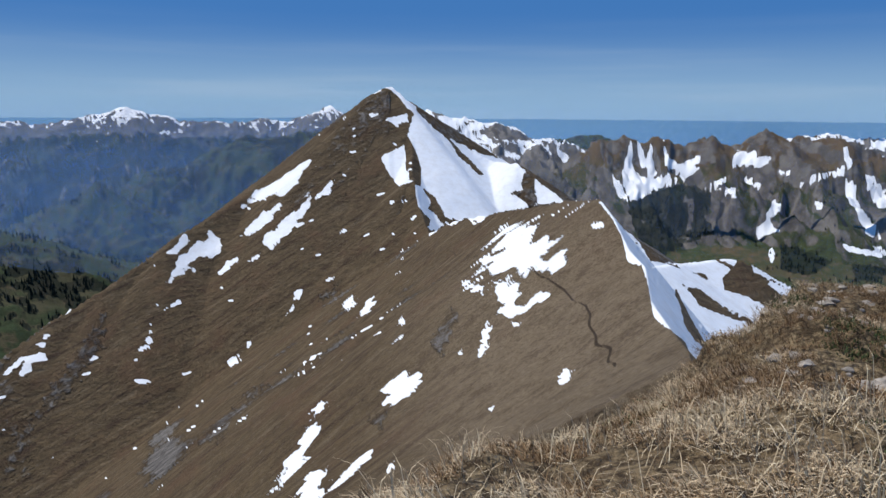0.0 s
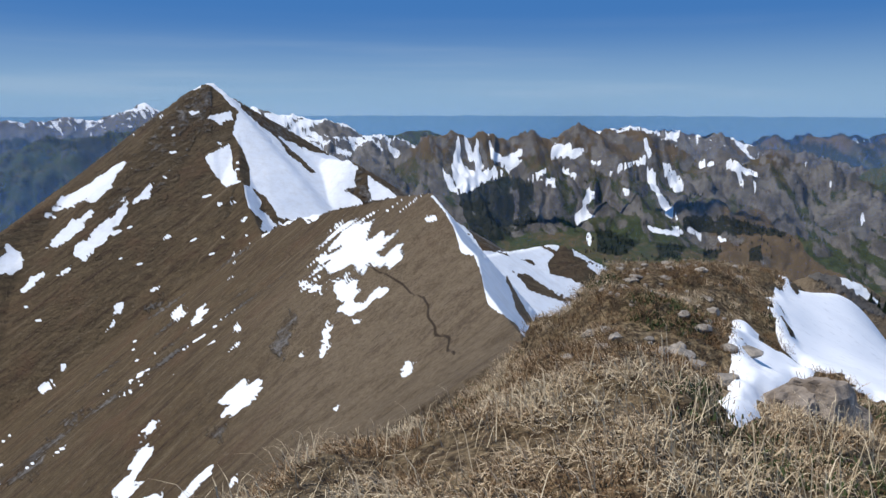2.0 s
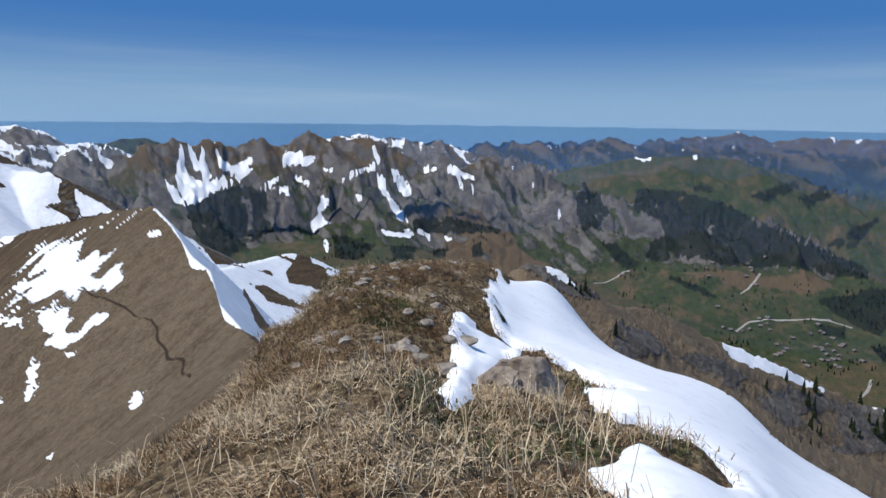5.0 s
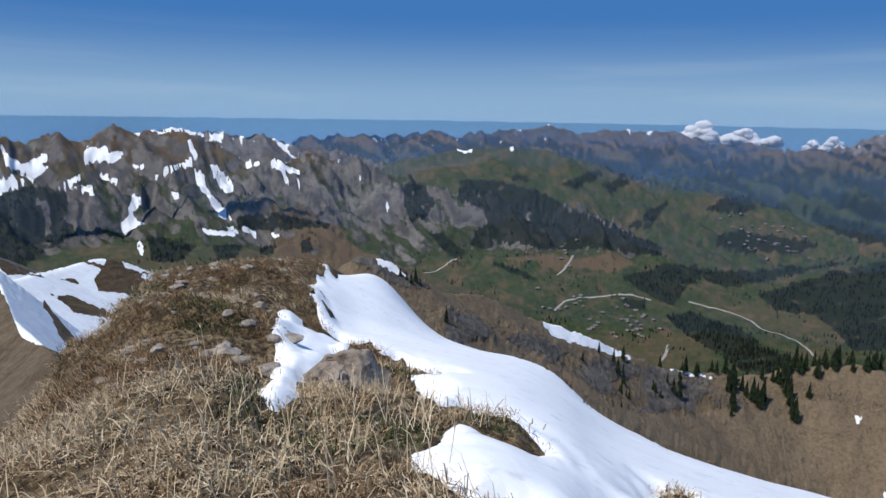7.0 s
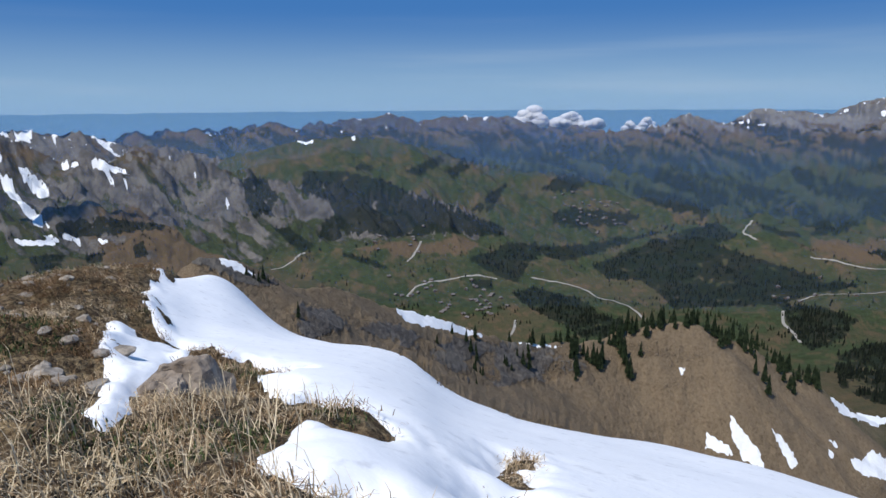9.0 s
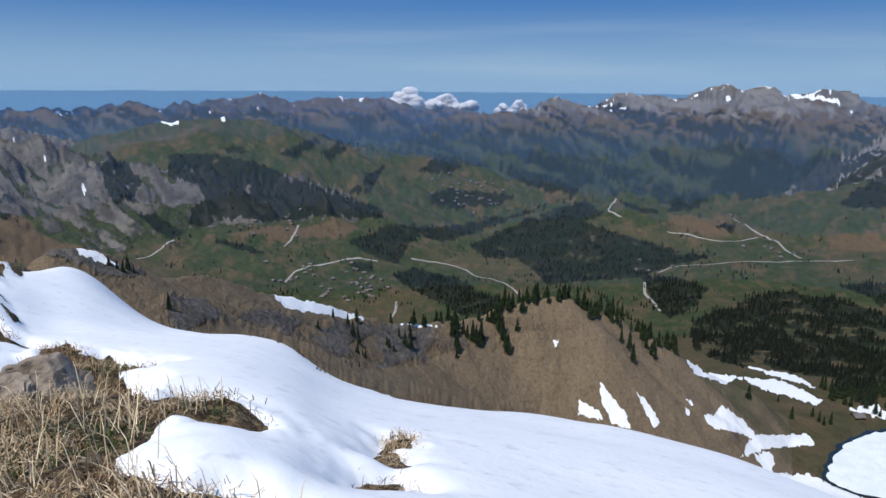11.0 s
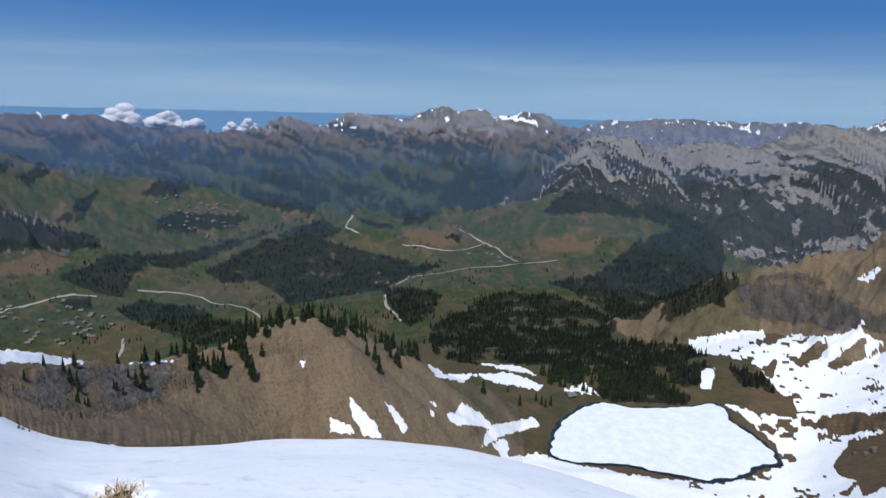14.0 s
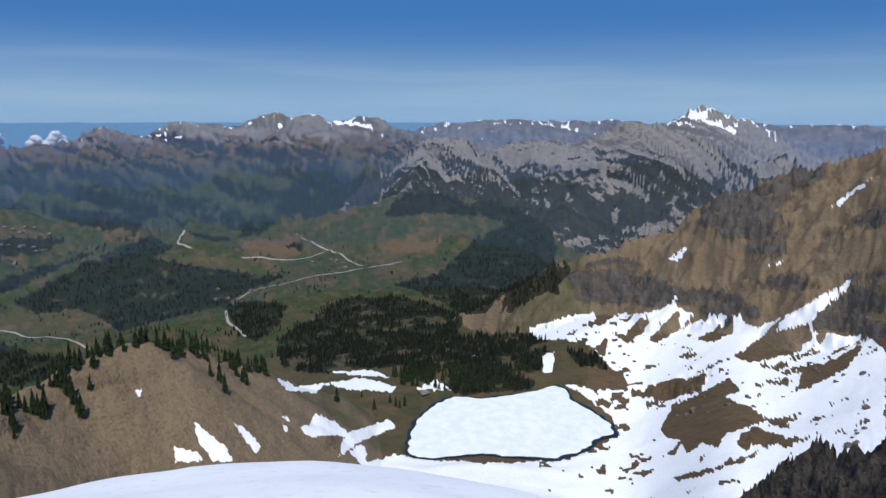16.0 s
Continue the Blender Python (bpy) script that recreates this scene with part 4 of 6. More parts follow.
DRY.append([(2575, -100), (2642, -218), (2601, -327), (2513, -320), (2487, -197)])


def edge_distance(x, y, poly):
    """Distance to a polygon's outline in plan: positive inside."""
    p = np.array(poly, float)
    d2 = np.full(x.shape, 1e12)
    inside = np.zeros(x.shape, bool)
    for a, b in zip(p, np.roll(p, -1, 0)):
        ex, ey = b - a
        wx, wy = x - a[0], y - a[1]
        t = np.clip((wx * ex + wy * ey) / (ex * ex + ey * ey + 1e-9), 0, 1)
        d2 = np.minimum(d2, (wx - t * ex) ** 2 + (wy - t * ey) ** 2)
        cross = ((a[1] > y) != (b[1] > y)) & (x < ex * (y - a[1]) / (ey if abs(ey) > 1e-9 else 1e-9) + a[0])
        inside ^= cross
    d = np.sqrt(d2)
    return np.where(inside, d, -d)


def patches(x, y, polys, ragged=0.2, soft=0.25):
    """0..1, over a half inside the polygons, with ragged edges."""
    total = np.zeros(x.shape)
    for k, poly in enumerate(polys):
        p = np.array(poly)
        size = math.sqrt(abs(np.sum(p[:, 0] * np.roll(p[:, 1], -1) - p[:, 1] * np.roll(p[:, 0], -1))) / 2) + 0.01
        m = size * 0.6
        lo, hi = p.min(0) - m, p.max(0) + m
        near = (x > lo[0]) & (x < hi[0]) & (y > lo[1]) & (y < hi[1])
        if not near.any():
            continue
        px, py = x[near], y[near]
        d = edge_distance(px, py, poly) + ragged * size * fbm(px, py, size * 0.45, 4, 70 + k, 0.6)
        total[near] = np.maximum(total[near], np.clip(0.5 + d / (2 * soft * size), 0, 1))
    return total


def sighted(outlines, near, far, ragged=0.09, soft=0.07):
    """0..1, over a half inside outlines given by bearing and dip, between two distances."""
    total = np.zeros(GX.shape)
    ok = (RAD > near) & (RAD < far)
    for k, outline in enumerate(outlines):
        p = np.array(outline)
        lo, hi = p.min(0) - 0.4, p.max(0) + 0.4
        here = ok & (BEAR_ > lo[0]) & (BEAR_ < hi[0]) & (DIP > lo[1]) & (DIP < hi[1])
        if not here.any():
            continue
        b, d = BEAR_[here], DIP[here]
        v = edge_distance(b, d, outline) + ragged * fbm(b, d, 0.5, 4, 170 + k, 0.65)
        total[here] = np.maximum(total[here], np.clip(0.5 + v / (2 * soft), 0, 1))
    return total


def snow_depth(x, y):
    """Distance inside the edge of the summit snow."""
    d = np.full(x.shape, -9.0)
    for poly in DRIFT:
        d = np.maximum(d, edge_distance(x, y, poly))
    for poly in GAP:
        d = np.minimum(d, -edge_distance(x, y, poly))
    return d + 0.06 * fbm(x, y, 0.9, 3, 121)


BEAR_ = np.repeat(bearings[:, None], RINGS, 1)
KIND = {row[0]: k for k, row in enumerate(RIDGES)}


def of(*names):
    return np.isin(WHICH, [KIND[n] for n in names])


# the lake lies in a flat hollow
lake_d = np.full(GX.shape, -1e3)
box = (GX > 560) & (GX < 860) & (GY > -500) & (GY < -140)
lake_d[box] = edge_distance(GX[box], GY[box], LAKE)
shore = smoothstep(-45, 0, lake_d)
GZ = GZ * (1 - shore) + np.minimum(GZ, LAKE_Z + 1.2 - 3 * smoothstep(-6, 4, lake_d)) * shore

# the ground lies lower under the summit snow
hollow = np.full(GX.shape, -9.0)
close_by = (RAD < 34) & (BEAR_ < -33) & (BEAR_ > -150)
hollow[close_by] = snow_depth(GX[close_by], GY[close_by])
GZ = GZ - 0.35 * smoothstep(0.12, 0.6, hollow)

# slope of the ground
dr = np.gradient(GZ, axis=1) / np.maximum(np.gradient(RAD, axis=1), 1e-3)
db = np.gradient(GZ, axis=0) / (np.gradient(np.radians(bearings))[:, None] * RAD)
STEEP = np.hypot(dr, db)
BEAR = BEAR_
DIP = np.degrees(np.arctan2(GZ, RAD))
# the buttress is broken into blocks
GZ = GZ + of("dark_buttress") * (5.0 * (ridged(GX, GY, 11, 4, 145, 0.6) - 0.55) + 1.6 * (ridged(GX + GZ, GY - GZ, 3.5, 3, 147, 0.6) - 0.5))
CRAG = sighted(CRAGS, 150, 1500, 0.3, 0.25)
# broken strata stand out of the crags
GZ = GZ + CRAG * np.clip(RAD / 700, 0.3, 1.6) * (14 * (ridged(GX + 0.6 * GZ, GY - 0.8 * GZ, 48, 5, 135, 0.6) - 0.55))

# ---- what covers the ground
n_big = fbm(GX, GY, 260, 5, 81, 0.55)
n_mid = fbm(GX, GY, 45, 5, 91, 0.6)
n_fine = fbm(GX, GY, 9, 4, 95, 0.6)
far_rock = {"rocky_mountain": 0.42, "rocky_spur": 0.36, "rocky_spur_west": 0.5, "rocky_spur_east": 0.28, "back_crest": 0.7,
            "snowy_mountain": 0.9, "dark_knoll": 0.3, "snow_range": 0.95, "front_range": 0.35, "distant_range": 0.62,
            "blue_range": 0.75, "blue_spur": 0.3, "blue_spur_east": 0.5, "last_range": 0.75, "grey_mountain": 0.95,
            "high_peak": 1.0, "cliff_mountain": 0.5, "dark_buttress": 1.0, "tree_ridge": 0.3, "snow_shoulder": 0.2,
            "summit_ridge": 0.02, "west_spur": 0.24, "north_spur": 0.3}
ROCK = np.zeros(GX.shape)
for name, amount in far_rock.items():
    ROCK = np.where(WHICH == KIND[name], amount, ROCK)
ARC = np.radians(BEAR) * RAD + 50 * fbm(GX, GY, 160, 3, 37)
GULLY = ridged(ARC, RAD * 0.3, 230, 4, 39, 0.5)
RIB = ridged(ARC, RAD * 0.12, 78, 3, 141, 0.5)
ROCK = np.clip(ROCK + 0.12 * n_mid + 0.2 * n_big + 0.5 * (RIB - 0.45) + 0.35 * (STEEP - 0.6), 0, 1) * (ROCK > 0)
ROCK = np.where(of("summit_ridge") & (RAD < 160), 0, ROCK)
ROCK = np.maximum(ROCK, 0.5 * sighted(SCREE, 60, 420, 0.4, 0.3))
strata = fbm(GX * 0.4 + GZ, GZ * 1.5 + 0.2 * GY, 40, 4, 19, 0.6)
ROCK = np.where(of("cliff_mountain", "tree_ridge"), np.clip(0.14 + 0.25 * strata + 0.66 * CRAG * (0.85 + 0.7 * strata), 0, 1), ROCK)

low = np.isin(WHICH, [-1] + [KIND[n] for n in ("green_hill", "meadow_hill", "west_meadow", "left_hill", "cone_hill", "wooded_hill", "blue_spur", "dark_knoll", "front_range")])
GREEN = np.where(low, smoothstep(950, 1500, RAD) * (0.85 - 0.35 * smoothstep(0.0, 0.5, n_big) - 0.5 * smoothstep(0.15, 0.5, n_mid)), 0)
GREEN = np.maximum(GREEN, of("blue_range", "blue_spur_east", "distant_range", "grey_mountain", "rocky_mountain", "rocky_spur") * smoothstep(-180, -330, GZ + 60 * n_mid) * 0.8)
GREEN = np.where((RAD > 700) & (RAD < 1400) & (BEAR < -92) & (BEAR > -122), 0.35 + 0.3 * n_mid, GREEN)
GREEN = np.clip(GREEN, 0, 1)

WOODS = sighted(WOODLAND, 780, 4000, 0.12, 0.06)
WOODS = np.maximum(WOODS, of("left_hill", "cone_hill", "dark_knoll", "front_range") * smoothstep(0.2, 0.3, n_mid * 0.9 + n_big * 0.35 + 0.3 * n_fine))
WOODS = np.maximum(WOODS, of("wooded_hill", "cone_hill", "left_hill") * smoothstep(-0.05, 0.1, n_big * 0.5 + n_mid * 0.5))
lower = smoothstep(-140, -330, GZ + 40 * n_mid)
slope_foot = smoothstep(-80, -230, GZ + 40 * n_mid + 60 * (GULLY - 0.6))
WOODS = np.maximum(WOODS, of("grey_mountain") * np.clip(0.22 + 0.5 * lower + 0.8 * (GULLY - 0.6) + 1.5 * (RIB - 0.45), 0, 1) * smoothstep(-60, -150, GZ))
WOODS = np.maximum(WOODS, of("blue_range", "blue_spur", "blue_spur_east", "distant_range", "front_range") * np.clip(-0.05 + 0.55 * slope_foot + (0.9 * (0.6 - GULLY) + 0.8 * (RIB - 0.45)) * slope_foot, 0, 1))
ROCK = np.where(of("blue_range", "blue_spur", "blue_spur_east", "distant_range"), ROCK * (1 - 0.85 * slope_foot), ROCK)

# ---- snow
crest = RIDGES[KIND["summit_ridge"]][1][::-1]
side = GX - np.interp(GY, crest[:, 1], crest[:, 0])
SNOWY = patches(GX, GY, SNOW, 0.2, 0.2)
ridge_snow = sighted(RIDGE_SNOW, 60, 420, 0.07) * (1 - sighted(RIDGE_ROCK, 60, 420, 0.12))
ridge_snow = ridge_snow * (1 - 0.8 * smoothstep(0.25, 0.5, fbm(GX + GZ, GY, 12, 3, 29)) * (DIP < -9))
bowl = sighted(BOWL_SNOW, 150, 1500, 0.14, 0.08) * (1 - sighted(ISLANDS, 150, 1500, 0.14, 0.1))
pitted = smoothstep(0.55, 0.68, fbm(GX, GY, 34, 4, 96, 0.65) + 0.4 * fbm(GX, GY, 150, 2, 97)) * (BEAR_ < -118)
bowl = bowl * (1 - pitted) 
SNOWY = np.maximum(SNOWY, ridge_snow)
SNOWY = np.where(of("dark_buttress"), SNOWY, np.maximum(SNOWY, bowl))
specks = smoothstep(0.74, 0.9, fbm(GX * 0.6, GY * 1.3, 6, 2, 99) + 0.3 * n_mid)
SNOWY = np.maximum(SNOWY, of("summit_ridge", "west_spur") * (side < 0) * specks * (RAD > 130))
couloirs = sighted(FAR_SNOW, 1800, 4000, 0.1, 0.06)
gully = 1.1 - GULLY
line = {"snowy_mountain": (-190, 0.45), "snow_range": (-70, 0.42), "back_crest": (-190, 0.1),
        "distant_range": (-130, 0.04), "blue_range": (-80, 0.1), "high_peak": (-100, 0.12), "last_range": (-90, 0.1), "dark_buttress": (-300, -0.2), "front_range": (-90, 0.1)}
for name, (zl, much) in line.items():
    v = 0.5 + 0.9 * (much - 0.5) + 0.45 * n_mid + 0.9 * (gully - 0.6) + 0.25 * n_fine + np.clip((GZ - zl) / 250, -1, 0.35) - 0.25 * (STEEP - 0.6)
    SNOWY = np.where(WHICH == KIND[name], np.maximum(SNOWY, np.clip(v, 0, 1)), SNOWY)
SNOWY = np.maximum(SNOWY, couloirs) * (1 - sighted(CAP_ROCK, 1800, 4000, 0.15))
DRYNESS = patches(GX, GY, DRY, 0.25, 0.2)
GREEN = GREEN * (1 - smoothstep(0.4, 0.6, DRYNESS))
WOODS = WOODS * (SNOWY < 0.5) * (0.4 + 0.6 * smoothstep(-0.35, 0.05, fbm(GX, GY, 60, 3, 78) + 0.4 * smoothstep(1500, 2200, RAD)))

# the worn footpath on the ridge
PATH = [(14.0, 52.2), (15.8, 62.0), (16.8, 72.3), (18.2, 82.1), (18.9, 94.9), (18.3, 106.0), (16.9, 111.6), (12.9, 130.0), (7.8, 160.4), (1.2, 196.9)]


# ---------------------------------------------------------------- materials
def material(name):
    m = bpy.data.materials.new(name)
    m.use_nodes = True
    nt = m.node_tree
    return m, nt, nt.nodes["Principled BSDF"]


def node(nt, kind, **values):
    n = nt.nodes.new(kind)
    for key, value in values.items():
        if key in n.inputs:
            n.inputs[key].default_value = value
    return n


def noise_of(nt, co, scale, detail=4.0, rough=0.6):
    n = node(nt, "ShaderNodeTexNoise", Scale=scale, Detail=detail, Roughness=rough)
    nt.links.new(co, n.inputs["Vector"])
    return n.outputs["Fac"]


def math_of(nt, op, a, b=None, c=None):
    n = nt.nodes.new("ShaderNodeMath")
    n.operation = op
    for i, v in enumerate((a, b, c)):
        if v is None:
            continue
        if isinstance(v, (int, float)):
            n.inputs[i].default_value = v
        else:
            nt.links.new(v, n.inputs[i])
    return n.outputs[0]


def ramp(nt, fac, a, b, lo=0.0, hi=1.0):
    n = nt.nodes.new("ShaderNodeMapRange")
    n.interpolation_type = "SMOOTHSTEP"
    nt.links.new(fac, n.inputs[0])
    n.inputs[1].default_value, n.inputs[2].default_value = a, b
    n.inputs[3].default_value, n.inputs[4].default_value = lo, hi
    return n.outputs[0]


def mix(nt, fac, a, b):
    n = nt.nodes.new("ShaderNodeMix")
    n.data_type = "RGBA"
    for socket, v in ((n.inputs[0], fac), (n.inputs[6], a), (n.inputs[7], b)):
        if isinstance(v, (tuple, float, int)):
            socket.default_value = (*v, 1) if isinstance(v, tuple) else v
        else:
            nt.links.new(v, socket)
    return n.outputs[2]


def coords(nt):
    return nt.nodes.new("ShaderNodeTexCoord").outputs["Object"]


def bump(nt, bsdf, height, strength, distance):
    n = nt.nodes.new("ShaderNodeBump")
    n.inputs["Strength"].default_value, n.inputs["Distance"].default_value = strength, distance
    nt.links.new(height, n.inputs["Height"])
    nt.links.new(n.outputs[0], bsdf.inputs["Normal"])


def attr(nt, name):
    n = nt.nodes.new("ShaderNodeAttribute")
    n.attribute_name = name
    return n.outputs["Fac"]


def ground_material():
    m, nt, bsdf = material("alpine_ground")
    co = coords(nt)
    huge, big, mid = noise_of(nt, co, 0.012, 6), noise_of(nt, co, 0.06, 6), noise_of(nt, co, 0.35, 6, 0.65)
    fine, tiny = noise_of(nt, co, 2.2, 6, 0.7), noise_of(nt, co, 11.0, 5, 0.7)
    # dead grass, paler and redder by turns
    turf = mix(nt, ramp(nt, mid, 0.35, 0.65), (0.078, 0.053, 0.030), (0.14, 0.098, 0.053))
    turf = mix(nt, ramp(nt, fine, 0.35, 0.7), turf, (0.115, 0.084, 0.046))
    # dark clumps and pale tussocks scattered by noise
    turf = mix(nt, ramp(nt, fine, 0.56, 0.66, 0, 0.65), turf, (0.042, 0.028, 0.018))
    turf = mix(nt, ramp(nt, fine, 0.40, 0.30, 0, 0.55), turf, (0.22, 0.165, 0.10))
    # streaks down the western flank, slanted to fit the camera's view
    stretch = nt.nodes.new("ShaderNodeMapping")
    stretch.vector_type = "TEXTURE"
    stretch.inputs["Rotation"].default_value = (0, 0, radians(32))
    stretch.inputs["Scale"].default_value = (17, 2.0, 17)
    nt.links.new(co, stretch.inputs["Vector"])
    streak = noise_of(nt, stretch.outputs[0], 1.0, 6, 0.65)
    turf = mix(nt, ramp(nt, streak, 0.5, 0.66, 0, 0.85), turf, (0.060, 0.038, 0.025))
    turf = mix(nt, ramp(nt, streak, 0.46, 0.34, 0, 0.6), turf, (0.18, 0.135, 0.085))
    turf = mix(nt, ramp(nt, big, 0.5, 0.72, 0, 0.6), turf, (0.12, 0.07, 0.04))
    # stones and tufts strewn down the slopes
    grit = noise_of(nt, co, 0.9, 8, 0.75)
    turf = mix(nt, ramp(nt, grit, 0.56, 0.66, 0, 0.75), turf, (0.034, 0.024, 0.017))
    turf = mix(nt, ramp(nt, grit, 0.42, 0.33, 0, 0.6), turf, (0.25, 0.205, 0.15))
    turf = mix(nt, ramp(nt, tiny, 0.55, 0.75, 0, 0.5), turf, (0.05, 0.032, 0.017))
    # close to the lookout bleached straw over earth, with shade between blades painted in
    straw = mix(nt, ramp(nt, tiny, 0.4, 0.65), (0.075, 0.05, 0.028), (0.34, 0.25, 0.14))
    straw = mix(nt, ramp(nt, fine, 0.5, 0.75, 0, 0.7), straw, (0.14, 0.088, 0.05))
    straw = mix(nt, ramp(nt, mid, 0.55, 0.75, 0, 0.5), straw, (0.06, 0.07, 0.025))
    sere = mix(nt, ramp(nt, fine, 0.35, 0.65), (0.14, 0.104, 0.066), (0.29, 0.222, 0.148))
    turf = mix(nt, math_of(nt, "MULTIPLY", attr(nt, "sere"), ramp(nt, mid, 0.3, 0.6, 0.4, 0.95)), turf, sere)
    turf = mix(nt, attr(nt, "close"), turf, straw)
    meadow = mix(nt, ramp(nt, big, 0.35, 0.65), (0.016, 0.034, 0.012), (0.032, 0.058, 0.021))
    meadow = mix(nt, ramp(nt, huge, 0.52, 0.68, 0, 0.4), meadow, (0.080, 0.068, 0.036))
    col = mix(nt, attr(nt, "green"), turf, meadow)
    stone = mix(nt, ramp(nt, mid, 0.35, 0.68), (0.075, 0.068, 0.062), (0.23, 0.21, 0.19))
    stone = mix(nt, ramp(nt, big, 0.4, 0.7, 0, 0.7), stone, (0.12, 0.105, 0.09))
    stone = mix(nt, ramp(nt, fine, 0.55, 0.75, 0, 0.6), stone, (0.05, 0.045, 0.042))
    # dark and pale patches paint in relief shading; darker ribs set off scree
    stone = mix(nt, ramp(nt, big, 0.46, 0.66, 0, 0.5), stone, (0.055, 0.050, 0.047))
    stone = mix(nt, ramp(nt, attr(nt, "rib"), 0.42, 0.62, 0, 0.65), stone, (0.062, 0.057, 0.052))
    stone = mix(nt, ramp(nt, huge, 0.50, 0.62, 0, 0.6), stone, (0.19, 0.175, 0.155))
    pale = mix(nt, ramp(nt, mid, 0.35, 0.65), (0.20, 0.185, 0.17), (0.36, 0.34, 0.315))
    # the same relief shading put into the pale stone's colour
    pale = mix(nt, ramp(nt, big, 0.48, 0.66, 0, 0.4), pale, (0.10, 0.095, 0.09))
    pale = mix(nt, ramp(nt, attr(nt, "rib"), 0.45, 0.62, 0, 0.75), pale, (0.095, 0.09, 0.082))
    stone = mix(nt, attr(nt, "lime"), stone, pale)
    # stone made darker by mask; on the buttress this paints its shaded side
    stone = mix(nt, attr(nt, "dark_tone"), stone, mix(nt, ramp(nt, fine, 0.35, 0.65), (0.028, 0.024, 0.021), (0.085, 0.075, 0.066)))
    rocky = math_of(nt, "ADD", attr(nt, "rock"), math_of(nt, "MULTIPLY", math_of(nt, "SUBTRACT", mid, 0.5), 0.8))
    col = mix(nt, ramp(nt, rocky, 0.4, 0.6), col, stone)
    needles = mix(nt, ramp(nt, mid, 0.35, 0.65), (0.006, 0.009, 0.007), (0.014, 0.021, 0.011))
    woody = math_of(nt, "ADD", attr(nt, "wood"), math_of(nt, "MULTIPLY", math_of(nt, "SUBTRACT", big, 0.5), 0.9))
    col = mix(nt, ramp(nt, woody, 0.42, 0.58, 0, 0.85), col, needles)
    # the footpath: bare earth
    col = mix(nt, ramp(nt, attr(nt, "path"), 0.5, 0.8), col, (0.05, 0.035, 0.022))
    white = mix(nt, ramp(nt, mid, 0.35, 0.75), (0.84, 0.86, 0.88), (0.76, 0.76, 0.75))
    snowy = math_of(nt, "ADD", attr(nt, "snow"), math_of(nt, "MULTIPLY", math_of(nt, "SUBTRACT", mid, 0.5), 0.35))
    snowy = math_of(nt, "ADD", snowy, math_of(nt, "MULTIPLY", math_of(nt, "SUBTRACT", fine, 0.5), 0.25))
    on = ramp(nt, snowy, 0.47, 0.53)
    col = mix(nt, on, col, white)
    nt.links.new(col, bsdf.inputs["Base Color"])
    nt.links.new(ramp(nt, on, 0, 1, 0.95, 0.6), bsdf.inputs["Roughness"])
    bsdf.inputs["Specular IOR Level"].default_value = 0.15
    h = math_of(nt, "ADD", math_of(nt, "MULTIPLY", mid, 1.6), math_of(nt, "MULTIPLY", fine, 0.45))
    h = math_of(nt, "ADD", h, math_of(nt, "MULTIPLY", math_of(nt, "ADD", grit, streak), 0.9))
    h = math_of(nt, "ADD", h, math_of(nt, "MULTIPLY", big, ramp(nt, rocky, 0.3, 0.6, 4.0, 8.0)))
    h = math_of(nt, "MULTIPLY", h, ramp(nt, on, 0, 1, 1.0, 0.12))
    bump(nt, bsdf, h, 0.8, 1.0)
    return m


def plain(name, dark, light, scale, rough=0.85, relief=0.02, spec=0.3):
    """A mottled matte surface of two colours."""
    m, nt, bsdf = material(name)
    co = coords(nt)
    a, b = noise_of(nt, co, scale, 6, 0.65), noise_of(nt, co, scale * 6, 4)
    col = mix(nt, ramp(nt, a, 0.35, 0.65), dark, light)
    col = mix(nt, ramp(nt, b, 0.55, 0.75, 0, 0.4), col, tuple(c * 0.5 for c in dark))
    nt.links.new(col, bsdf.inputs["Base Color"])
    bsdf.inputs["Roughness"].default_value = rough
    bsdf.inputs["Specular IOR Level"].default_value = spec
    bump(nt, bsdf, math_of(nt, "ADD", a, math_of(nt, "MULTIPLY", b, 0.3)), 0.7, relief)
    return m


def leafy(name, dark, light):
    """Foliage or grass that varies from piece to piece."""
    m, nt, bsdf = material(name)
    island = nt.nodes.new("ShaderNodeNewGeometry").outputs["Random Per Island"]
    col = mix(nt, island, dark, light)
    nt.links.new(col, bsdf.inputs["Base Color"])
    bsdf.inputs["Roughness"].default_value = 0.8
    bsdf.inputs["Specular IOR Level"].default_value = 0.15
    return m


GROUND = ground_material()
SNOW_MAT = plain("old_snow", (0.91, 0.915, 0.92), (0.95, 0.95, 0.945), 0.9, 0.55, 0.03)
BOULDER = plain("lichened_rock", (0.15, 0.115, 0.085), (0.36, 0.30, 0.24), 3.0, 0.9, 0.06)
BLOCK = plain("dark_rock", (0.05, 0.043, 0.037), (0.13, 0.115, 0.10), 0.5, 0.9, 0.3)
PALE_STONE = plain("pale_stone", (0.20, 0.17, 0.135), (0.40, 0.35, 0.29), 9.0, 0.9, 0.02)
ICE = plain("lake_ice", (0.66, 0.71, 0.68), (0.76, 0.79, 0.76), 0.08, 0.5, 0.08)
WATER = plain("dark_water", (0.012, 0.016, 0.016), (0.02, 0.025, 0.025), 0.2, 0.15, 0.02, 0.5)
GRAVEL = plain("pale_gravel", (0.25, 0.23, 0.2), (0.36, 0.34, 0.3), 0.2, 0.95, 0.05)
BARK = plain("bark", (0.04, 0.03, 0.022), (0.09, 0.07, 0.05), 4.0)
NEEDLE = leafy("spruce_needles", (0.012, 0.020, 0.010), (0.030, 0.045, 0.020))
FOREST = leafy("forest_needles", (0.006, 0.009, 0.007), (0.018, 0.024, 0.014))
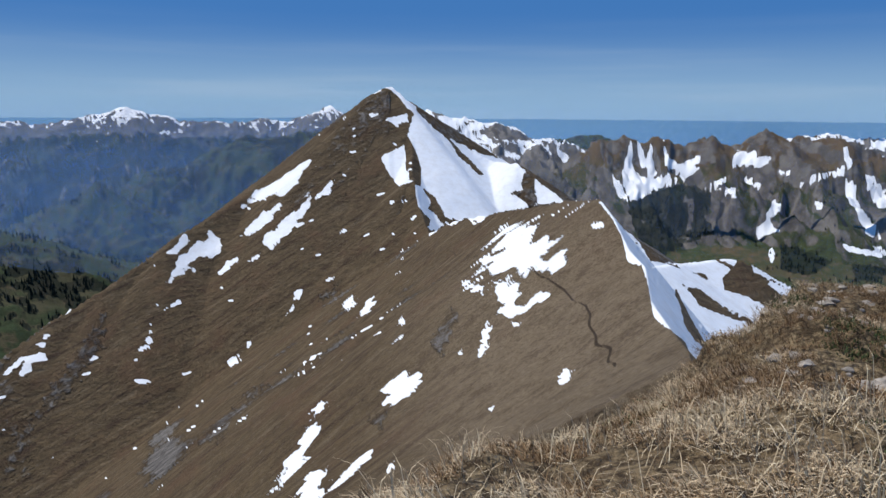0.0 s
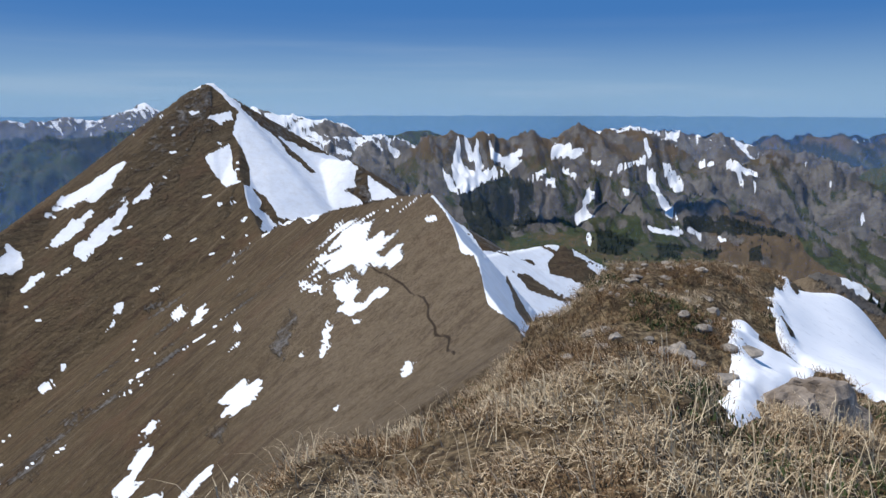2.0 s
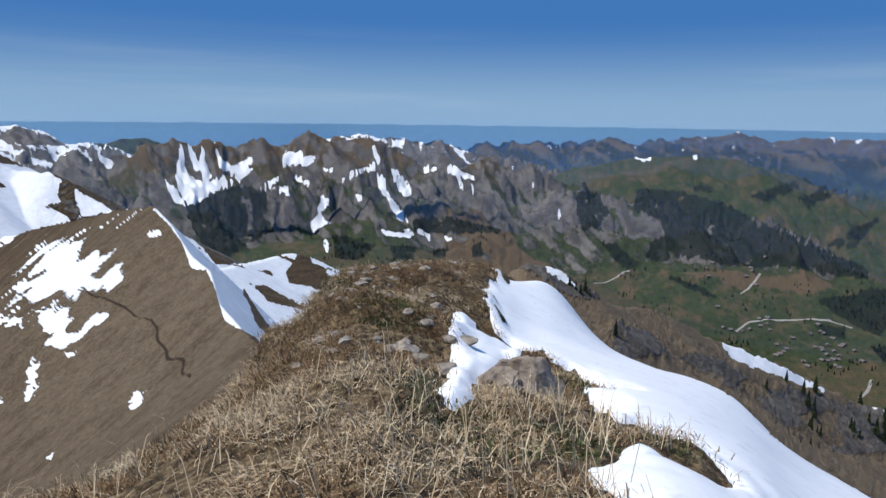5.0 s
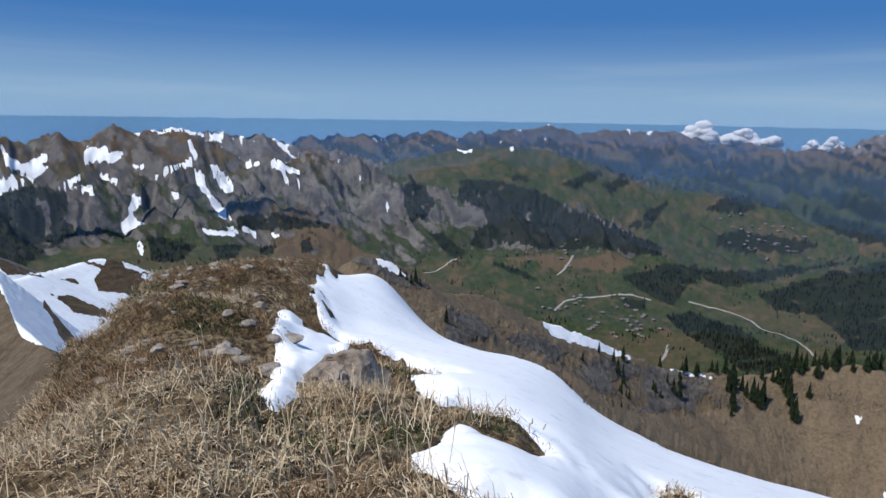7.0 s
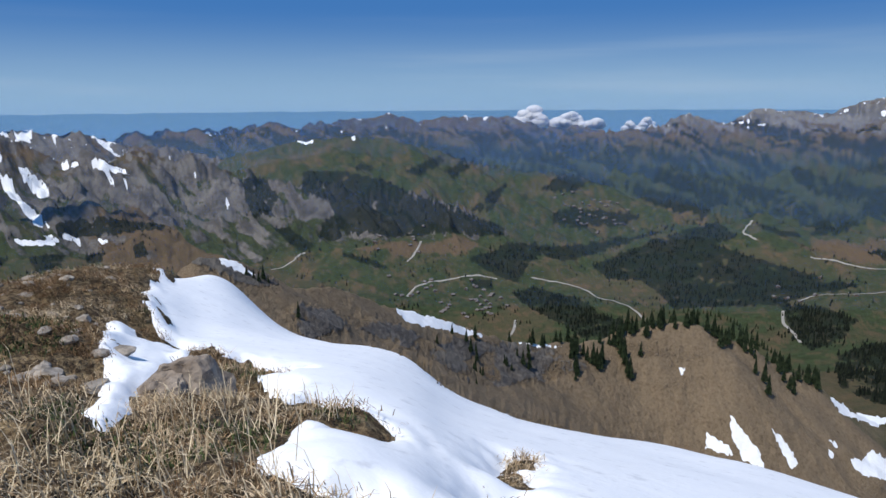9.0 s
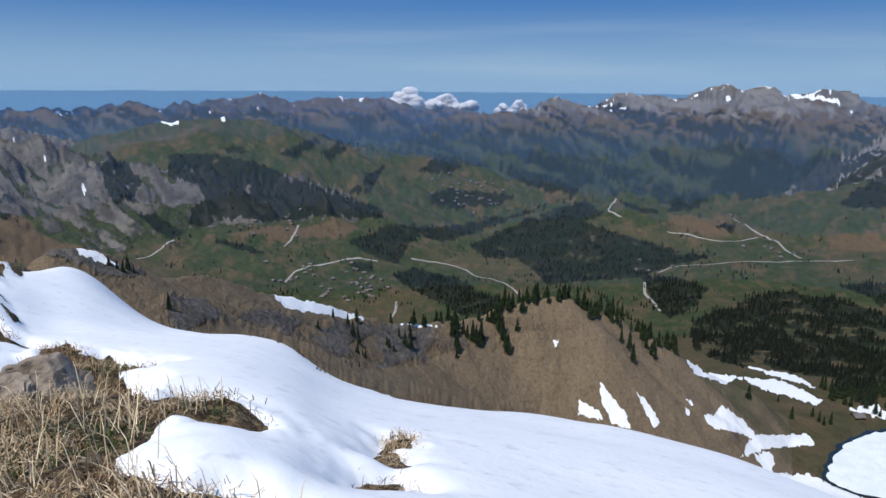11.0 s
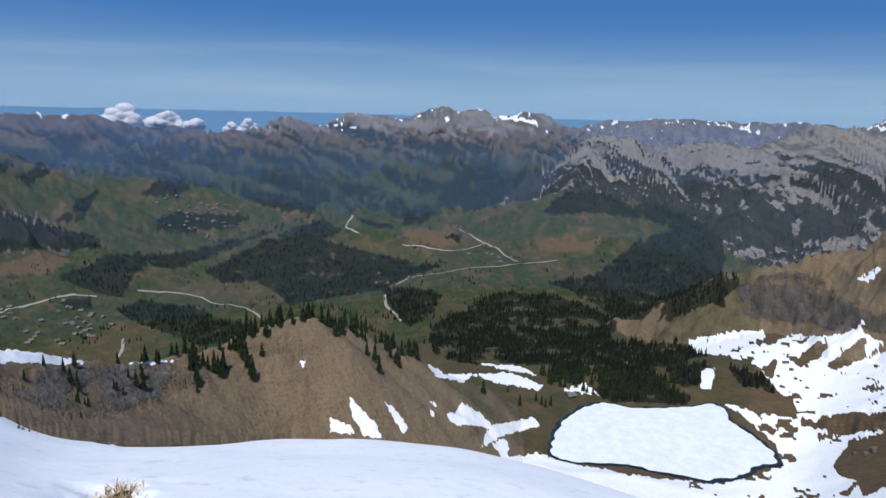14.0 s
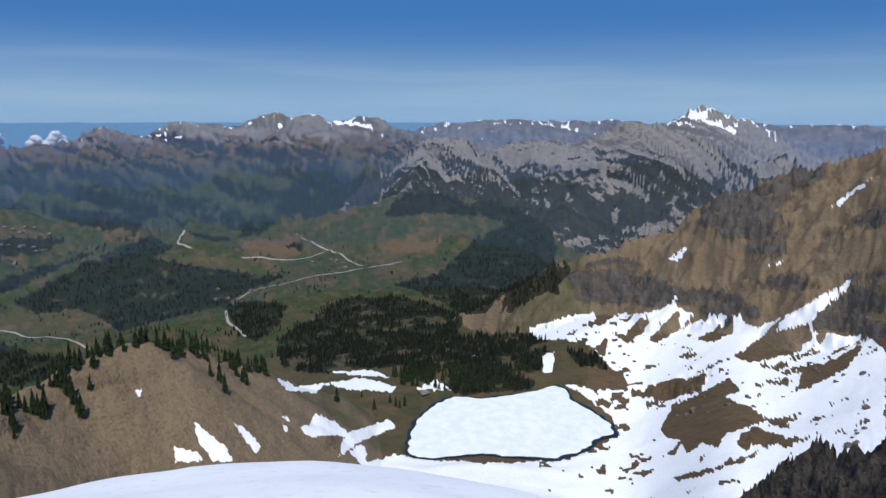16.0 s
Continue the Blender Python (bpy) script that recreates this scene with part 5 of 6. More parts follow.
STRAW_PALE = leafy("pale_dead_grass", (0.44, 0.33, 0.20), (0.82, 0.68, 0.46))
STRAW_RED = leafy("brown_dead_grass", (0.12, 0.07, 0.035), (0.36, 0.23, 0.12))
STRAW = leafy("dead_grass", (0.30, 0.205, 0.115), (0.74, 0.58, 0.38))
FRESH = leafy("fresh_leaves", (0.03, 0.042, 0.014), (0.075, 0.10, 0.035))
WALL = plain("chalet_wall", (0.10, 0.065, 0.04), (0.20, 0.14, 0.10), 0.6)
ROOF = plain("chalet_roof", (0.10, 0.085, 0.08), (0.20, 0.18, 0.17), 0.6)


# ---------------------------------------------------------------- ground, snow and water
def grid_mesh(name, x, y, z, keep=None, close=False):
    """A mesh object from a grid of points; keep: which cells are kept."""
    n, m = x.shape
    idx = np.arange(n * m).reshape(n, m)
    nxt = np.roll(idx, -1, 0) if close else idx[1:]
    cur = idx if close else idx[:-1]
    quads = np.stack([cur[:, :-1], cur[:, 1:], nxt[:, 1:], nxt[:, :-1]], -1)
    if keep is not None:
        quads = quads[keep]
    quads = quads.reshape(-1, 4)
    used = np.unique(quads)
    back = np.zeros(n * m, np.int64)
    back[used] = np.arange(len(used))
    co = np.stack([x.ravel()[used], y.ravel()[used], z.ravel()[used]], 1)
    return mesh_object(name, co, back[quads]), used


def mesh_object(name, co, faces, smooth=True):
    """A mesh object from arrays of corners and of equal-sided faces."""
    k = faces.shape[1]
    me = bpy.data.meshes.new(name)
    me.vertices.add(len(co))
    me.vertices.foreach_set("co", np.asarray(co, np.float32).ravel())
    me.loops.add(faces.size)
    me.loops.foreach_set("vertex_index", faces.astype(np.int32).ravel())
    me.polygons.add(len(faces))
    me.polygons.foreach_set("loop_start", np.arange(0, faces.size, k, dtype=np.int32))
    me.polygons.foreach_set("use_smooth", np.full(len(faces), smooth))
    me.update(calc_edges=True)
    return new(name, me)


def attribute(ob, name, values):
    at = ob.data.attributes.new(name, "FLOAT", "POINT")
    at.data.foreach_set("value", np.asarray(values, np.float32).ravel())


def footpath(x, y):
    d = np.full(x.shape, 1e6)
    p = np.array(PATH, float)
    px, py = x + 0.8 * value_noise(x / 7, y / 7, 5), y
    for a, b in zip(p[:-1], p[1:]):
        e = b - a
        t = np.clip(((px - a[0]) * e[0] + (py - a[1]) * e[1]) / (e @ e), 0, 1)
        d = np.minimum(d, np.hypot(px - a[0] - t * e[0], py - a[1] - t * e[1]))
    return np.clip(1.0 - d / 0.4, 0, 1)


COVER = [("snow", SNOWY), ("rock", ROCK), ("green", GREEN), ("wood", WOODS),
         ("sere", 0.8 * (1 - smoothstep(90, 200, RAD)) * (1 - smoothstep(-6, 10, BEAR)) * of("summit_ridge") + 0.9 * of("tree_ridge") + 0.85 * of("cliff_mountain")),
         ("close", 1 - smoothstep(14, 30, RAD)), ("lime", of("grey_mountain", "high_peak") * 0.42 + of("blue_range", "snowy_mountain") * 0.3),
         ("dark_tone", of("dark_buttress") * 0.9 + of("cliff_mountain") * 0.6 + of("tree_ridge") * 0.35), ("rib", np.where(RAD > 1800, RIB, 0)),
         ("path", np.where(RAD < 300, footpath(GX, GY), 0))]
REGIONS = [
    ("mountain_ridge", "steep brown grassy ridge and peak with melting snow", "mountain", ("summit_ridge", "west_spur", "north_spur", "snow_shoulder")),
    ("wooded_ridge", "brown ridge with cliffs and spruces along its crest", "ridge", ("tree_ridge",)),
    ("cliff_mountain", "brown mountain with grey rock bands above a snowy bowl", "mountain", ("cliff_mountain",)),
    ("buttress", "dark broken rock buttress below the summit", "rock", ("dark_buttress",)),
    ("rocky_mountain", "grey-brown rocky mountain with snow in its couloirs", "mountain", ("rocky_mountain", "rocky_spur", "rocky_spur_west", "rocky_spur_east", "back_crest")),
    ("snowy_mountain", "far rocky mountain largely covered with snow", "mountain", ("snowy_mountain", "dark_knoll")),
    ("green_hill", "green hills with meadows and dark woods", "hill", ("green_hill", "meadow_hill", "west_meadow")),
    ("wooded_hill", "hazy dark wooded hills above a deep valley", "hill", ("wooded_hill", "cone_hill", "left_hill")),
    ("grey_mountain", "pale grey limestone mountain streaked with scree", "mountain", ("grey_mountain", "high_peak")),
    ("blue_range", "hazy jagged mountain range with a little snow", "mountain", ("blue_range", "blue_spur", "blue_spur_east")),
    ("distant_range", "far blue mountain ranges at the horizon", "mountain", ("distant_range", "last_range", "snow_range", "front_range")),
    ("ground", "bleached grass summit and green valley floor", "ground", ()),
]
taken = np.zeros(GX.shape, int) + len(REGIONS) - 1
for k, (_, _, _, names) in enumerate(REGIONS):
    taken = np.where(np.isin(WHICH, [KIND[n] for n in names]) & (RAD > 20), k, taken)
for k, (name, label, category, _) in enumerate(REGIONS):
    piece, used = grid_mesh(name, GX, GY, GZ, taken[:, :-1] == k, close=True)
    tagged(piece, label, category, kind="structure")
    piece.data.materials.append(GROUND)
    for title, values in COVER:
        attribute(piece, title, values.ravel()[used])

# the melting snow field on the summit: a sheet that thins to its edges
sb = np.radians(np.arange(-149, -33, 0.2))[:, None]
sr = np.geomspace(1.5, 32, 190)[None]
SX, SY = -np.sin(sb) * sr, np.cos(sb) * sr
sz = terrain(SX, SY)[0]
deep = snow_depth(SX, SY)
thick = 0.12 * (1 - np.exp(-np.clip(deep, 0, 9) / 0.15)) + np.clip(deep, -0.4, 0) * 0.5


def box_blur(v, n, axis):
    pad = [(n, n) if k == axis else (0, 0) for k in (0, 1)]
    c = np.cumsum(np.pad(v, pad, mode="edge"), axis)
    c = np.insert(c, 0, 0, axis)
    size = v.shape[axis]
    return (np.take(c, np.arange(size) + 2 * n + 1, axis) - np.take(c, np.arange(size), axis)) / (2 * n + 1)


smooth_z = box_blur(box_blur(box_blur(near_ground(np.degrees(sb) + 0 * sr, sr + 0 * sb), 6, 0), 6, 0), 1, 1)
brink = sr / np.interp(np.degrees(sb), FINE_B, FINE_R)
smooth_z = smooth_z + 0.05 * fbm(SX, SY, 2.6, 2, 122) - 0.006 * sr * smoothstep(0.5, 1.0, brink)
# raises or lowers the snow by bearing to fit its edge in the camera's view
brink_fit = np.interp(np.degrees(sb), [-112, -98, -88, -78, -70, -62, -52, -44], [0.12, 0.08, 0.0, -0.22, -0.4, -0.32, -0.2, -0.1])
smooth_z = smooth_z + brink_fit * smoothstep(0.3, 0.95, brink)
fade = smoothstep(0.0, 0.3, deep)
sz = np.where(deep > 0, (smooth_z * fade + sz * (1 - fade)) + thick, sz + thick)
keep = (deep[:-1, :-1] > -0.35)
snow_field, _ = grid_mesh("snow_field", SX, SY, sz, keep)
tagged(snow_field, "melting old snow field lying on the summit ridge", "snow", kind="structure")
snow_field.data.materials.append(SNOW_MAT)


def flat_sheet(name, poly, z, mat):
    bm = bmesh.new()
    bm.faces.new([bm.verts.new((x, y, z)) for x, y in poly])
    bmesh.ops.triangulate(bm, faces=bm.faces)
    me = bpy.data.meshes.new(name)
    bm.to_mesh(me)
    bm.free()
    me.materials.append(mat)
    return new(name, me)


def grown(poly, by):
    p = np.array(poly, float)
    c = p.mean(0)
    d = p - c
    return c + d * (1 + by / np.linalg.norm(d, axis=1, keepdims=True))


def wavy(poly, amount):
    """The outline with more corners, bent a little in and out."""
    p = np.array(poly, float)
    dense = np.concatenate([a + (b - a) * np.linspace(0, 1, 10)[:-1, None] for a, b in zip(p, np.roll(p, -1, 0))])
    for _ in range(3):
        dense = (np.roll(dense, 1, 0) + 2 * dense + np.roll(dense, -1, 0)) / 4
    c = dense.mean(0)
    d = dense - c
    w = amount * fbm(dense[:, 0], dense[:, 1], 14, 2, 7)
    return c + d * (1 + (w / np.linalg.norm(d, axis=1)))[:, None]


water = flat_sheet("water", wavy(LAKE, 3), LAKE_Z, WATER)
tagged(water, "dark open water round the edge of a frozen lake", "lake", kind="structure")
ice = flat_sheet("lake_ice", wavy(grown(LAKE, -5), 3), LAKE_Z + 0.3, ICE)
tagged(ice, "pale greenish ice covering a mountain lake", "ice", kind="structure")


# ---------------------------------------------------------------- tracks and roads
def drape(points):
    p = np.array(points, float)
    seg = np.linalg.norm(np.diff(p, axis=0), axis=1)
    s = np.concatenate([[0], np.cumsum(seg)])
    n = max(8, int(s[-1] / 12))
    t = np.linspace(0, s[-1], n)
    q = np.stack([np.interp(t, s, p[:, 0]), np.interp(t, s, p[:, 1])], 1)
    for _ in range(4):
        q[1:-1] = (q[:-2] + 2 * q[1:-1] + q[2:]) / 4
    return q


def ribbon(name, points, width, mat, label):
    q = drape(points)
    d = np.gradient(q, axis=0)
    d /= np.linalg.norm(d, axis=1, keepdims=True) + 1e-9
    nrm = np.stack([-d[:, 1], d[:, 0]], 1)
    rows = [q + nrm * width * k for k in (-0.5, 0, 0.5)]
    x, y = np.stack([r[:, 0] for r in rows], 1), np.stack([r[:, 1] for r in rows], 1)
    z = ground_z(x, y) + 1.2
    ob, _ = grid_mesh(name, x, y, z)
    ob.data.materials.append(mat)
    return tagged(ob, label, "road", kind="structure")


GRID_B = np.arange(len(view))


def ground_z(x, y):
    """Height of the built ground sheet under plan positions."""
    b = np.degrees(np.arctan2(-x, y))
    r = np.hypot(x, y)
    c = np.clip(np.round((b - view[0]) / 0.125).astype(int), 0, len(view) - 1)
    flat_c, flat_r = c.ravel(), r.ravel()
    out = np.empty(len(flat_c))
    for i in np.unique(flat_c):
        k = flat_c == i
        out[k] = np.interp(flat_r[k], RAD[i], GZ[i])
    return out.reshape(x.shape)


for points in TRACK:
    ribbon("road", points, 7.0, GRAVEL, "pale gravel farm road winding through green meadows")


# ---------------------------------------------------------------- trees
def spruce_crown(seed, tiers=9, sides=11):
    """A ragged spruce crown one metre high: drooping tiers of pointed boughs."""
    rnd = random.Random(seed)
    bm = bmesh.new()
    for t in range(tiers):
        f = t / tiers
        z, rad = 0.10 + 0.84 * f, 0.17 * (1 - f) ** 0.85 + 0.012
        top = bm.verts.new((rnd.uniform(-.006, .006), rnd.uniform(-.006, .006), z + 0.20 * (1 - 0.4 * f)))
        off = rnd.uniform(0, 6.28)
        ring = []
        for k in range(sides * 2):
            a = off + math.pi * k / sides
            r = rad * (rnd.uniform(0.8, 1.2) if k % 2 == 0 else rnd.uniform(0.35, 0.6))
            ring.append(bm.verts.new((r * math.cos(a), r * math.sin(a), z - (0.035 if k % 2 == 0 else -0.02) * rnd.uniform(0.6, 1.4))))
        for k in range(len(ring)):
            bm.faces.new((ring[k], ring[(k + 1) % len(ring)], top))
    return bm


def part(name, bm, mat, parent, label=""):
    me = bpy.data.meshes.new(name)
    bm.to_mesh(me)
    bm.free()
    me.materials.append(mat)
    ob = new(name, me)
    ob.parent = parent
    return tagged(ob, label)


def spruce(seed):
    thing = new("spruce_tree")
    trunk = bmesh.new()
    bmesh.ops.create_cone(trunk, cap_ends=True, segments=7, radius1=0.022, radius2=0.004, depth=0.95, matrix=Matrix.Translation((0, 0, 0.43)))
    part("trunk", trunk, BARK, thing)
    part("crown", spruce_crown(seed), NEEDLE, thing)
    return thing


kinds = [spruce(s) for s in (3, 8, 21)]
rnd = random.Random(5)
first = {}
spots = [p for row in SPRUCE for p in row if math.degrees(math.atan2(-p[0], p[1])) < -44]
# a close row along the crest of the ridge above the lake
line = RIDGES[KIND["tree_ridge"]][1]
for lo_b, hi_b, n in ((-94, -78, 70), (-78, -68, 14)):
    for _ in range(n):
        a = rnd.uniform(lo_b, hi_b)
        at = np.degrees(np.arctan2(-line[:, 0], line[:, 1]))
        r = float(np.interp(a, at[::-1], np.hypot(line[:, 0], line[:, 1])[::-1])) + rnd.gauss(-3, 8)
        spots.append((-r * math.sin(math.radians(a)), r * math.cos(math.radians(a))))
sh = np.array(SHORE[0], float)
while len(spots) < 345:
    q = np.array([rnd.uniform(sh[:, 0].min(), sh[:, 0].max()), rnd.uniform(sh[:, 1].min(), sh[:, 1].max())])
    if edge_distance(q[:1], q[1:], SHORE[0])[0] > 0 and edge_distance(q[:1], q[1:], LAKE)[0] < -4:
        spots.append(tuple(q))
sx, sy = np.array(spots, float).T
sz_ = ground_z(sx, sy)
for i, (x, y, z) in enumerate(zip(sx, sy, sz_)):
    r = math.hypot(x, y)
    k = i % 3
    tall = rnd.uniform(0.55, 1.1) * (21 if r > 560 else 8 + 9 * max(0, (r - 350) / 210))
    m = Matrix.LocRotScale((x, y, z - 0.4), Euler((0, 0, rnd.uniform(0, 6.28))), None)
    thing = copy_thing(kinds[k], m)
    thing.scale = (tall * rnd.uniform(0.85, 1.15),) * 2 + (tall,)
    tagged(thing, "dark green spruce on the brown ridge slope" if r < 700 else "dark green spruce by the frozen lake", "tree", "spruces on the ridge" if r < 700 else "spruces by the lake")
for k in kinds:
    for o in (*k.children_recursive, k):
        bpy.data.objects.remove(o)


def forest(name, q, rng, label, low_h=7, high_h=16):
    """Many small spruces as one mesh: two ragged cones each."""
    n = len(q)
    z = ground_z(q[:, 0], q[:, 1])
    h = rng.uniform(low_h, high_h, n)
    w = h * rng.uniform(0.16, 0.24, n)
    sides = 5
    verts, faces = [], []
    for tier, (zb, zt, wr) in enumerate(((0.05, 0.72, 1.0), (0.42, 1.0, 0.62))):
        a = rng.uniform(0, 6.28, n)[:, None] + np.arange(sides) * 2 * math.pi / sides
        rr = (w * wr)[:, None] * rng.uniform(0.75, 1.25, (n, sides))
        ring = np.stack([q[:, :1] + rr * np.cos(a), q[:, 1:] + rr * np.sin(a), np.repeat((z + zb * h)[:, None], sides, 1)], -1)
        tip = np.stack([q[:, 0], q[:, 1], z + zt * h], -1)[:, None]
        verts.append(np.concatenate([ring, tip], 1))
        base = (np.arange(n) * 12 + tier * 6)[:, None]
        k = np.arange(sides)
        faces.append(np.stack([base + k, base + (k + 1) % sides, base + sides + 0 * k], -1).reshape(-1, 3))
    co = np.concatenate(verts, 1).reshape(-1, 3)
    ob = mesh_object(name, co, np.concatenate(faces), smooth=False)
    ob.data.materials.append(FOREST)
    return tagged(ob, label, "forest", kind="stuff")


rng = np.random.default_rng(4)
cell = np.gradient(RAD, axis=1) * RAD * np.gradient(np.radians(bearings))[:, None]
cell[len(view):] = 0
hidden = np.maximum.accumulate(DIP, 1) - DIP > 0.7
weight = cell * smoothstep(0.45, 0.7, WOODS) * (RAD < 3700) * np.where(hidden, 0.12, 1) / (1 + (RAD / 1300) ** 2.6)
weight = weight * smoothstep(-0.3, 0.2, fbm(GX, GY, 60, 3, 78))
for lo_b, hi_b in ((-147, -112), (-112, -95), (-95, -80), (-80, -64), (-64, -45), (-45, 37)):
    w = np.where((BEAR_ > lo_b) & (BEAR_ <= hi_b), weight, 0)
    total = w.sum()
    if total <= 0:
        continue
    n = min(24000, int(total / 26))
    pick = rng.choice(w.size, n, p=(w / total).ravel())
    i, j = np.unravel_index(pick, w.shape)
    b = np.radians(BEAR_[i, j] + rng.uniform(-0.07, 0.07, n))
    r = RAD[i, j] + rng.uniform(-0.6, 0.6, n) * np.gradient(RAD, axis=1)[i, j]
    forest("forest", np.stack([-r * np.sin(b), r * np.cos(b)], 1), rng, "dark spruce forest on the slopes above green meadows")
# hedges and single trees scattered over the meadows
q = np.stack([rng.uniform(1200, 2900, 26000), rng.uniform(-110, -20, 26000)], 1)
b, r = np.radians(q[:, 1]), q[:, 0]
q = np.stack([-r * np.sin(b), r * np.cos(b)], 1)
q = q[smoothstep(0.1, 0.45, fbm(q[:, 0], q[:, 1], 130, 4, 79, 0.6)) * rng.uniform(0, 1, len(q)) > 0.6]
forest("scattered_trees", q, rng, "scattered dark spruces and hedges on green meadows", 6, 14)


# ---------------------------------------------------------------- summit: boulder, stones, grass
def rocky(seed, size, cuts=3, rough=0.22):
    """A weathered stone: a cut-down ball with flattened faces and a broken surface."""
    bm = bmesh.new()
    bmesh.ops.create_icosphere(bm, subdivisions=cuts, radius=1)
    rnd = random.Random(seed)
    planes = [(Vector((rnd.uniform(-1, 1), rnd.uniform(-1, 1), rnd.uniform(-0.4, 1))).normalized(), rnd.uniform(0.5, 0.8)) for _ in range(9)]
    for v in bm.verts:
        for n, d in planes:
            over = v.co.dot(n) - d
            if over > 0:
                v.co -= n * over * 0.92
        v.co += v.normal * rough * 0.5 * noise.fractal(v.co * 2.2 + Vector((seed, 0, 0)), 0.6, 2.0, 5)
        v.co = Vector((v.co.x * size[0], v.co.y * size[1], v.co.z * size[2]))
    return bm


def place(b, r):
    a = math.radians(b)
    x, y = -r * math.sin(a), r * math.cos(a)
    return x, y, float(terrain(np.array([x]), np.array([y]))[0][0])


def stone(name, seed, size, b, r, mat, label, group="", sink=0.3, cuts=3, rz=0):
    bm = rocky(seed, size, cuts)
    me = bpy.data.meshes.new(name)
    bm.to_mesh(me)
    bm.free()
    me.materials.append(mat)
    ob = new(name, me)
    x, y, z = place(b, r)
    ob.matrix_world = pose(x, y, z + size[2] * (1 - 2 * sink), 0, 0, rz)
    return tagged(ob, label, "rock", group)


BOULDERS = [(-42.3, 5.2, (0.30, 0.25, 0.33), -35), (-40.6, 5.05, (0.22, 0.2, 0.2), 15), (-44.2, 5.4, (0.24, 0.18, 0.2), -20)]
for i, (b, r, size, rz) in enumerate(BOULDERS):
    stone("boulder", 11 + i, size, b, r, BOULDER, "grey-brown lichened boulder sticking out of the snow", "boulders beside the snow", 0.38, 4, rz)
rnd = random.Random(9)
for i in range(150):
    b, r = rnd.gauss(-32, 5.0), rnd.uniform(5.0, 13.6)
    if b < -38.5:
        continue
    s = 0.035 + 0.09 * rnd.random() ** 2.2
    stone("stone", 30 + i, (s * rnd.uniform(0.8, 1.5), s, s * rnd.uniform(0.4, 0.7)), b, r, PALE_STONE, "pale weathered stone half buried in dead grass", "stones on the knoll", 0.5, 2, rnd.uniform(0, 360))


def sight(b, dip, near):
    """The first ground beyond a distance on a line of sight from the lookout."""
    c = int(round((b - view[0]) / 0.125))
    ahead = np.nonzero((RAD[c] > near) & (DIP[c] >= dip))[0]
    k = ahead[0]
    return -RAD[c, k] * math.sin(radians(b)), RAD[c, k] * math.cos(radians(b)), GZ[c, k]


# blocks fallen from the crags lie on the snow of the bowl
for i in range(64):
    b, dip = rnd.uniform(-143, -124), rnd.uniform(-24, -17.5)
    x, y, z = sight(b, dip, 120)
    wide = 1.2 + 3.2 * rnd.random() ** 2
    bm = rocky(200 + i, (wide * rnd.uniform(1.0, 1.5), wide, wide * rnd.uniform(0.5, 0.8)), 2)
    me = bpy.data.meshes.new("boulder")
    bm.to_mesh(me)
    bm.free()
    me.materials.append(BLOCK)
    ob = new("boulder", me)
    ob.matrix_world = pose(x, y, z + 0.15 * wide, 0, 0, rnd.uniform(0, 360))
    tagged(ob, "dark fallen rock lying on the snow of the bowl", "rock", "fallen rocks on the snow")


def blades(name, roots, count, length, spread, width, mat, label, rng, droop=0.5, lean=(0, 0)):
    """Tufts of bent grass blades as one mesh, each blade two narrow faces."""
    n = len(roots)
    z = terrain(roots[:, 0], roots[:, 1])[0] - 0.01
    base = np.repeat(np.column_stack([roots, z]), count, 0)
    m = len(base)
    a = rng.uniform(0, 2 * math.pi, m)
    l = rng.uniform(0.5, 1.0, m) * np.repeat(rng.uniform(*length, n), count)
    out = rng.uniform(0.15, 1, m) * droop
    d = np.stack([np.cos(a) * out + lean[0], np.sin(a) * out + lean[1], np.sqrt(np.clip(1 - out ** 2, 0.05, 1))], 1)
    d /= np.linalg.norm(d, axis=1, keepdims=True)
    start = base + np.column_stack([rng.normal(0, spread, (m, 2)), np.zeros(m)])
    side = np.stack([-np.sin(a), np.cos(a), 0 * a], 1) * (width * rng.uniform(0.6, 1.3, m))[:, None]
    mid = start + d * (l * 0.55)[:, None]
    tip = mid + (d * [1, 1, 0.25] + [0, 0, -0.12]) * (l * 0.5)[:, None]
    co = np.stack([start - side, start + side, mid + side * 0.7, mid - side * 0.7, tip], 1).reshape(-1, 3)
    k = np.arange(m) * 5
    tri = np.concatenate([np.stack([k, k + 1, k + 2], 1), np.stack([k, k + 2, k + 3], 1), np.stack([k + 3, k + 2, k + 4], 1)])
    ob = mesh_object(name, co, tri, smooth=False)
    ob.data.materials.append(mat)
    return tagged(ob, label, "grass", kind="stuff")


def scatter(n, b_lo, b_hi, r_lo, r_hi, rng, power=0.5):
    b = np.radians(rng.uniform(b_lo, b_hi, n))
    r = r_lo + (r_hi - r_lo) * rng.uniform(0, 1, n) ** power
    q = np.stack([-r * np.sin(b), r * np.cos(b)], 1)
    return q[snow_depth(q[:, 0], q[:, 1]) < -0.03]


q = scatter(24000, -75, 22, 1.3, 15.5, rng, 0.75)
tone = fbm(q[:, 0], q[:, 1], 1.3, 3, 66) + rng.normal(0, 0.18, len(q))
tone = tone - 0.4 * smoothstep(3.5, 6.0, np.hypot(q[:, 0], q[:, 1])) * (np.arctan2(q[:, 0], q[:, 1]) > 0.35)
tuft = value_noise(q[:, 0] / 0.42, q[:, 1] / 0.42, 65) + 0.5 * value_noise(q[:, 0] / 1.3, q[:, 1] / 1.3, 68)
fall = (-0.55, -0.35)
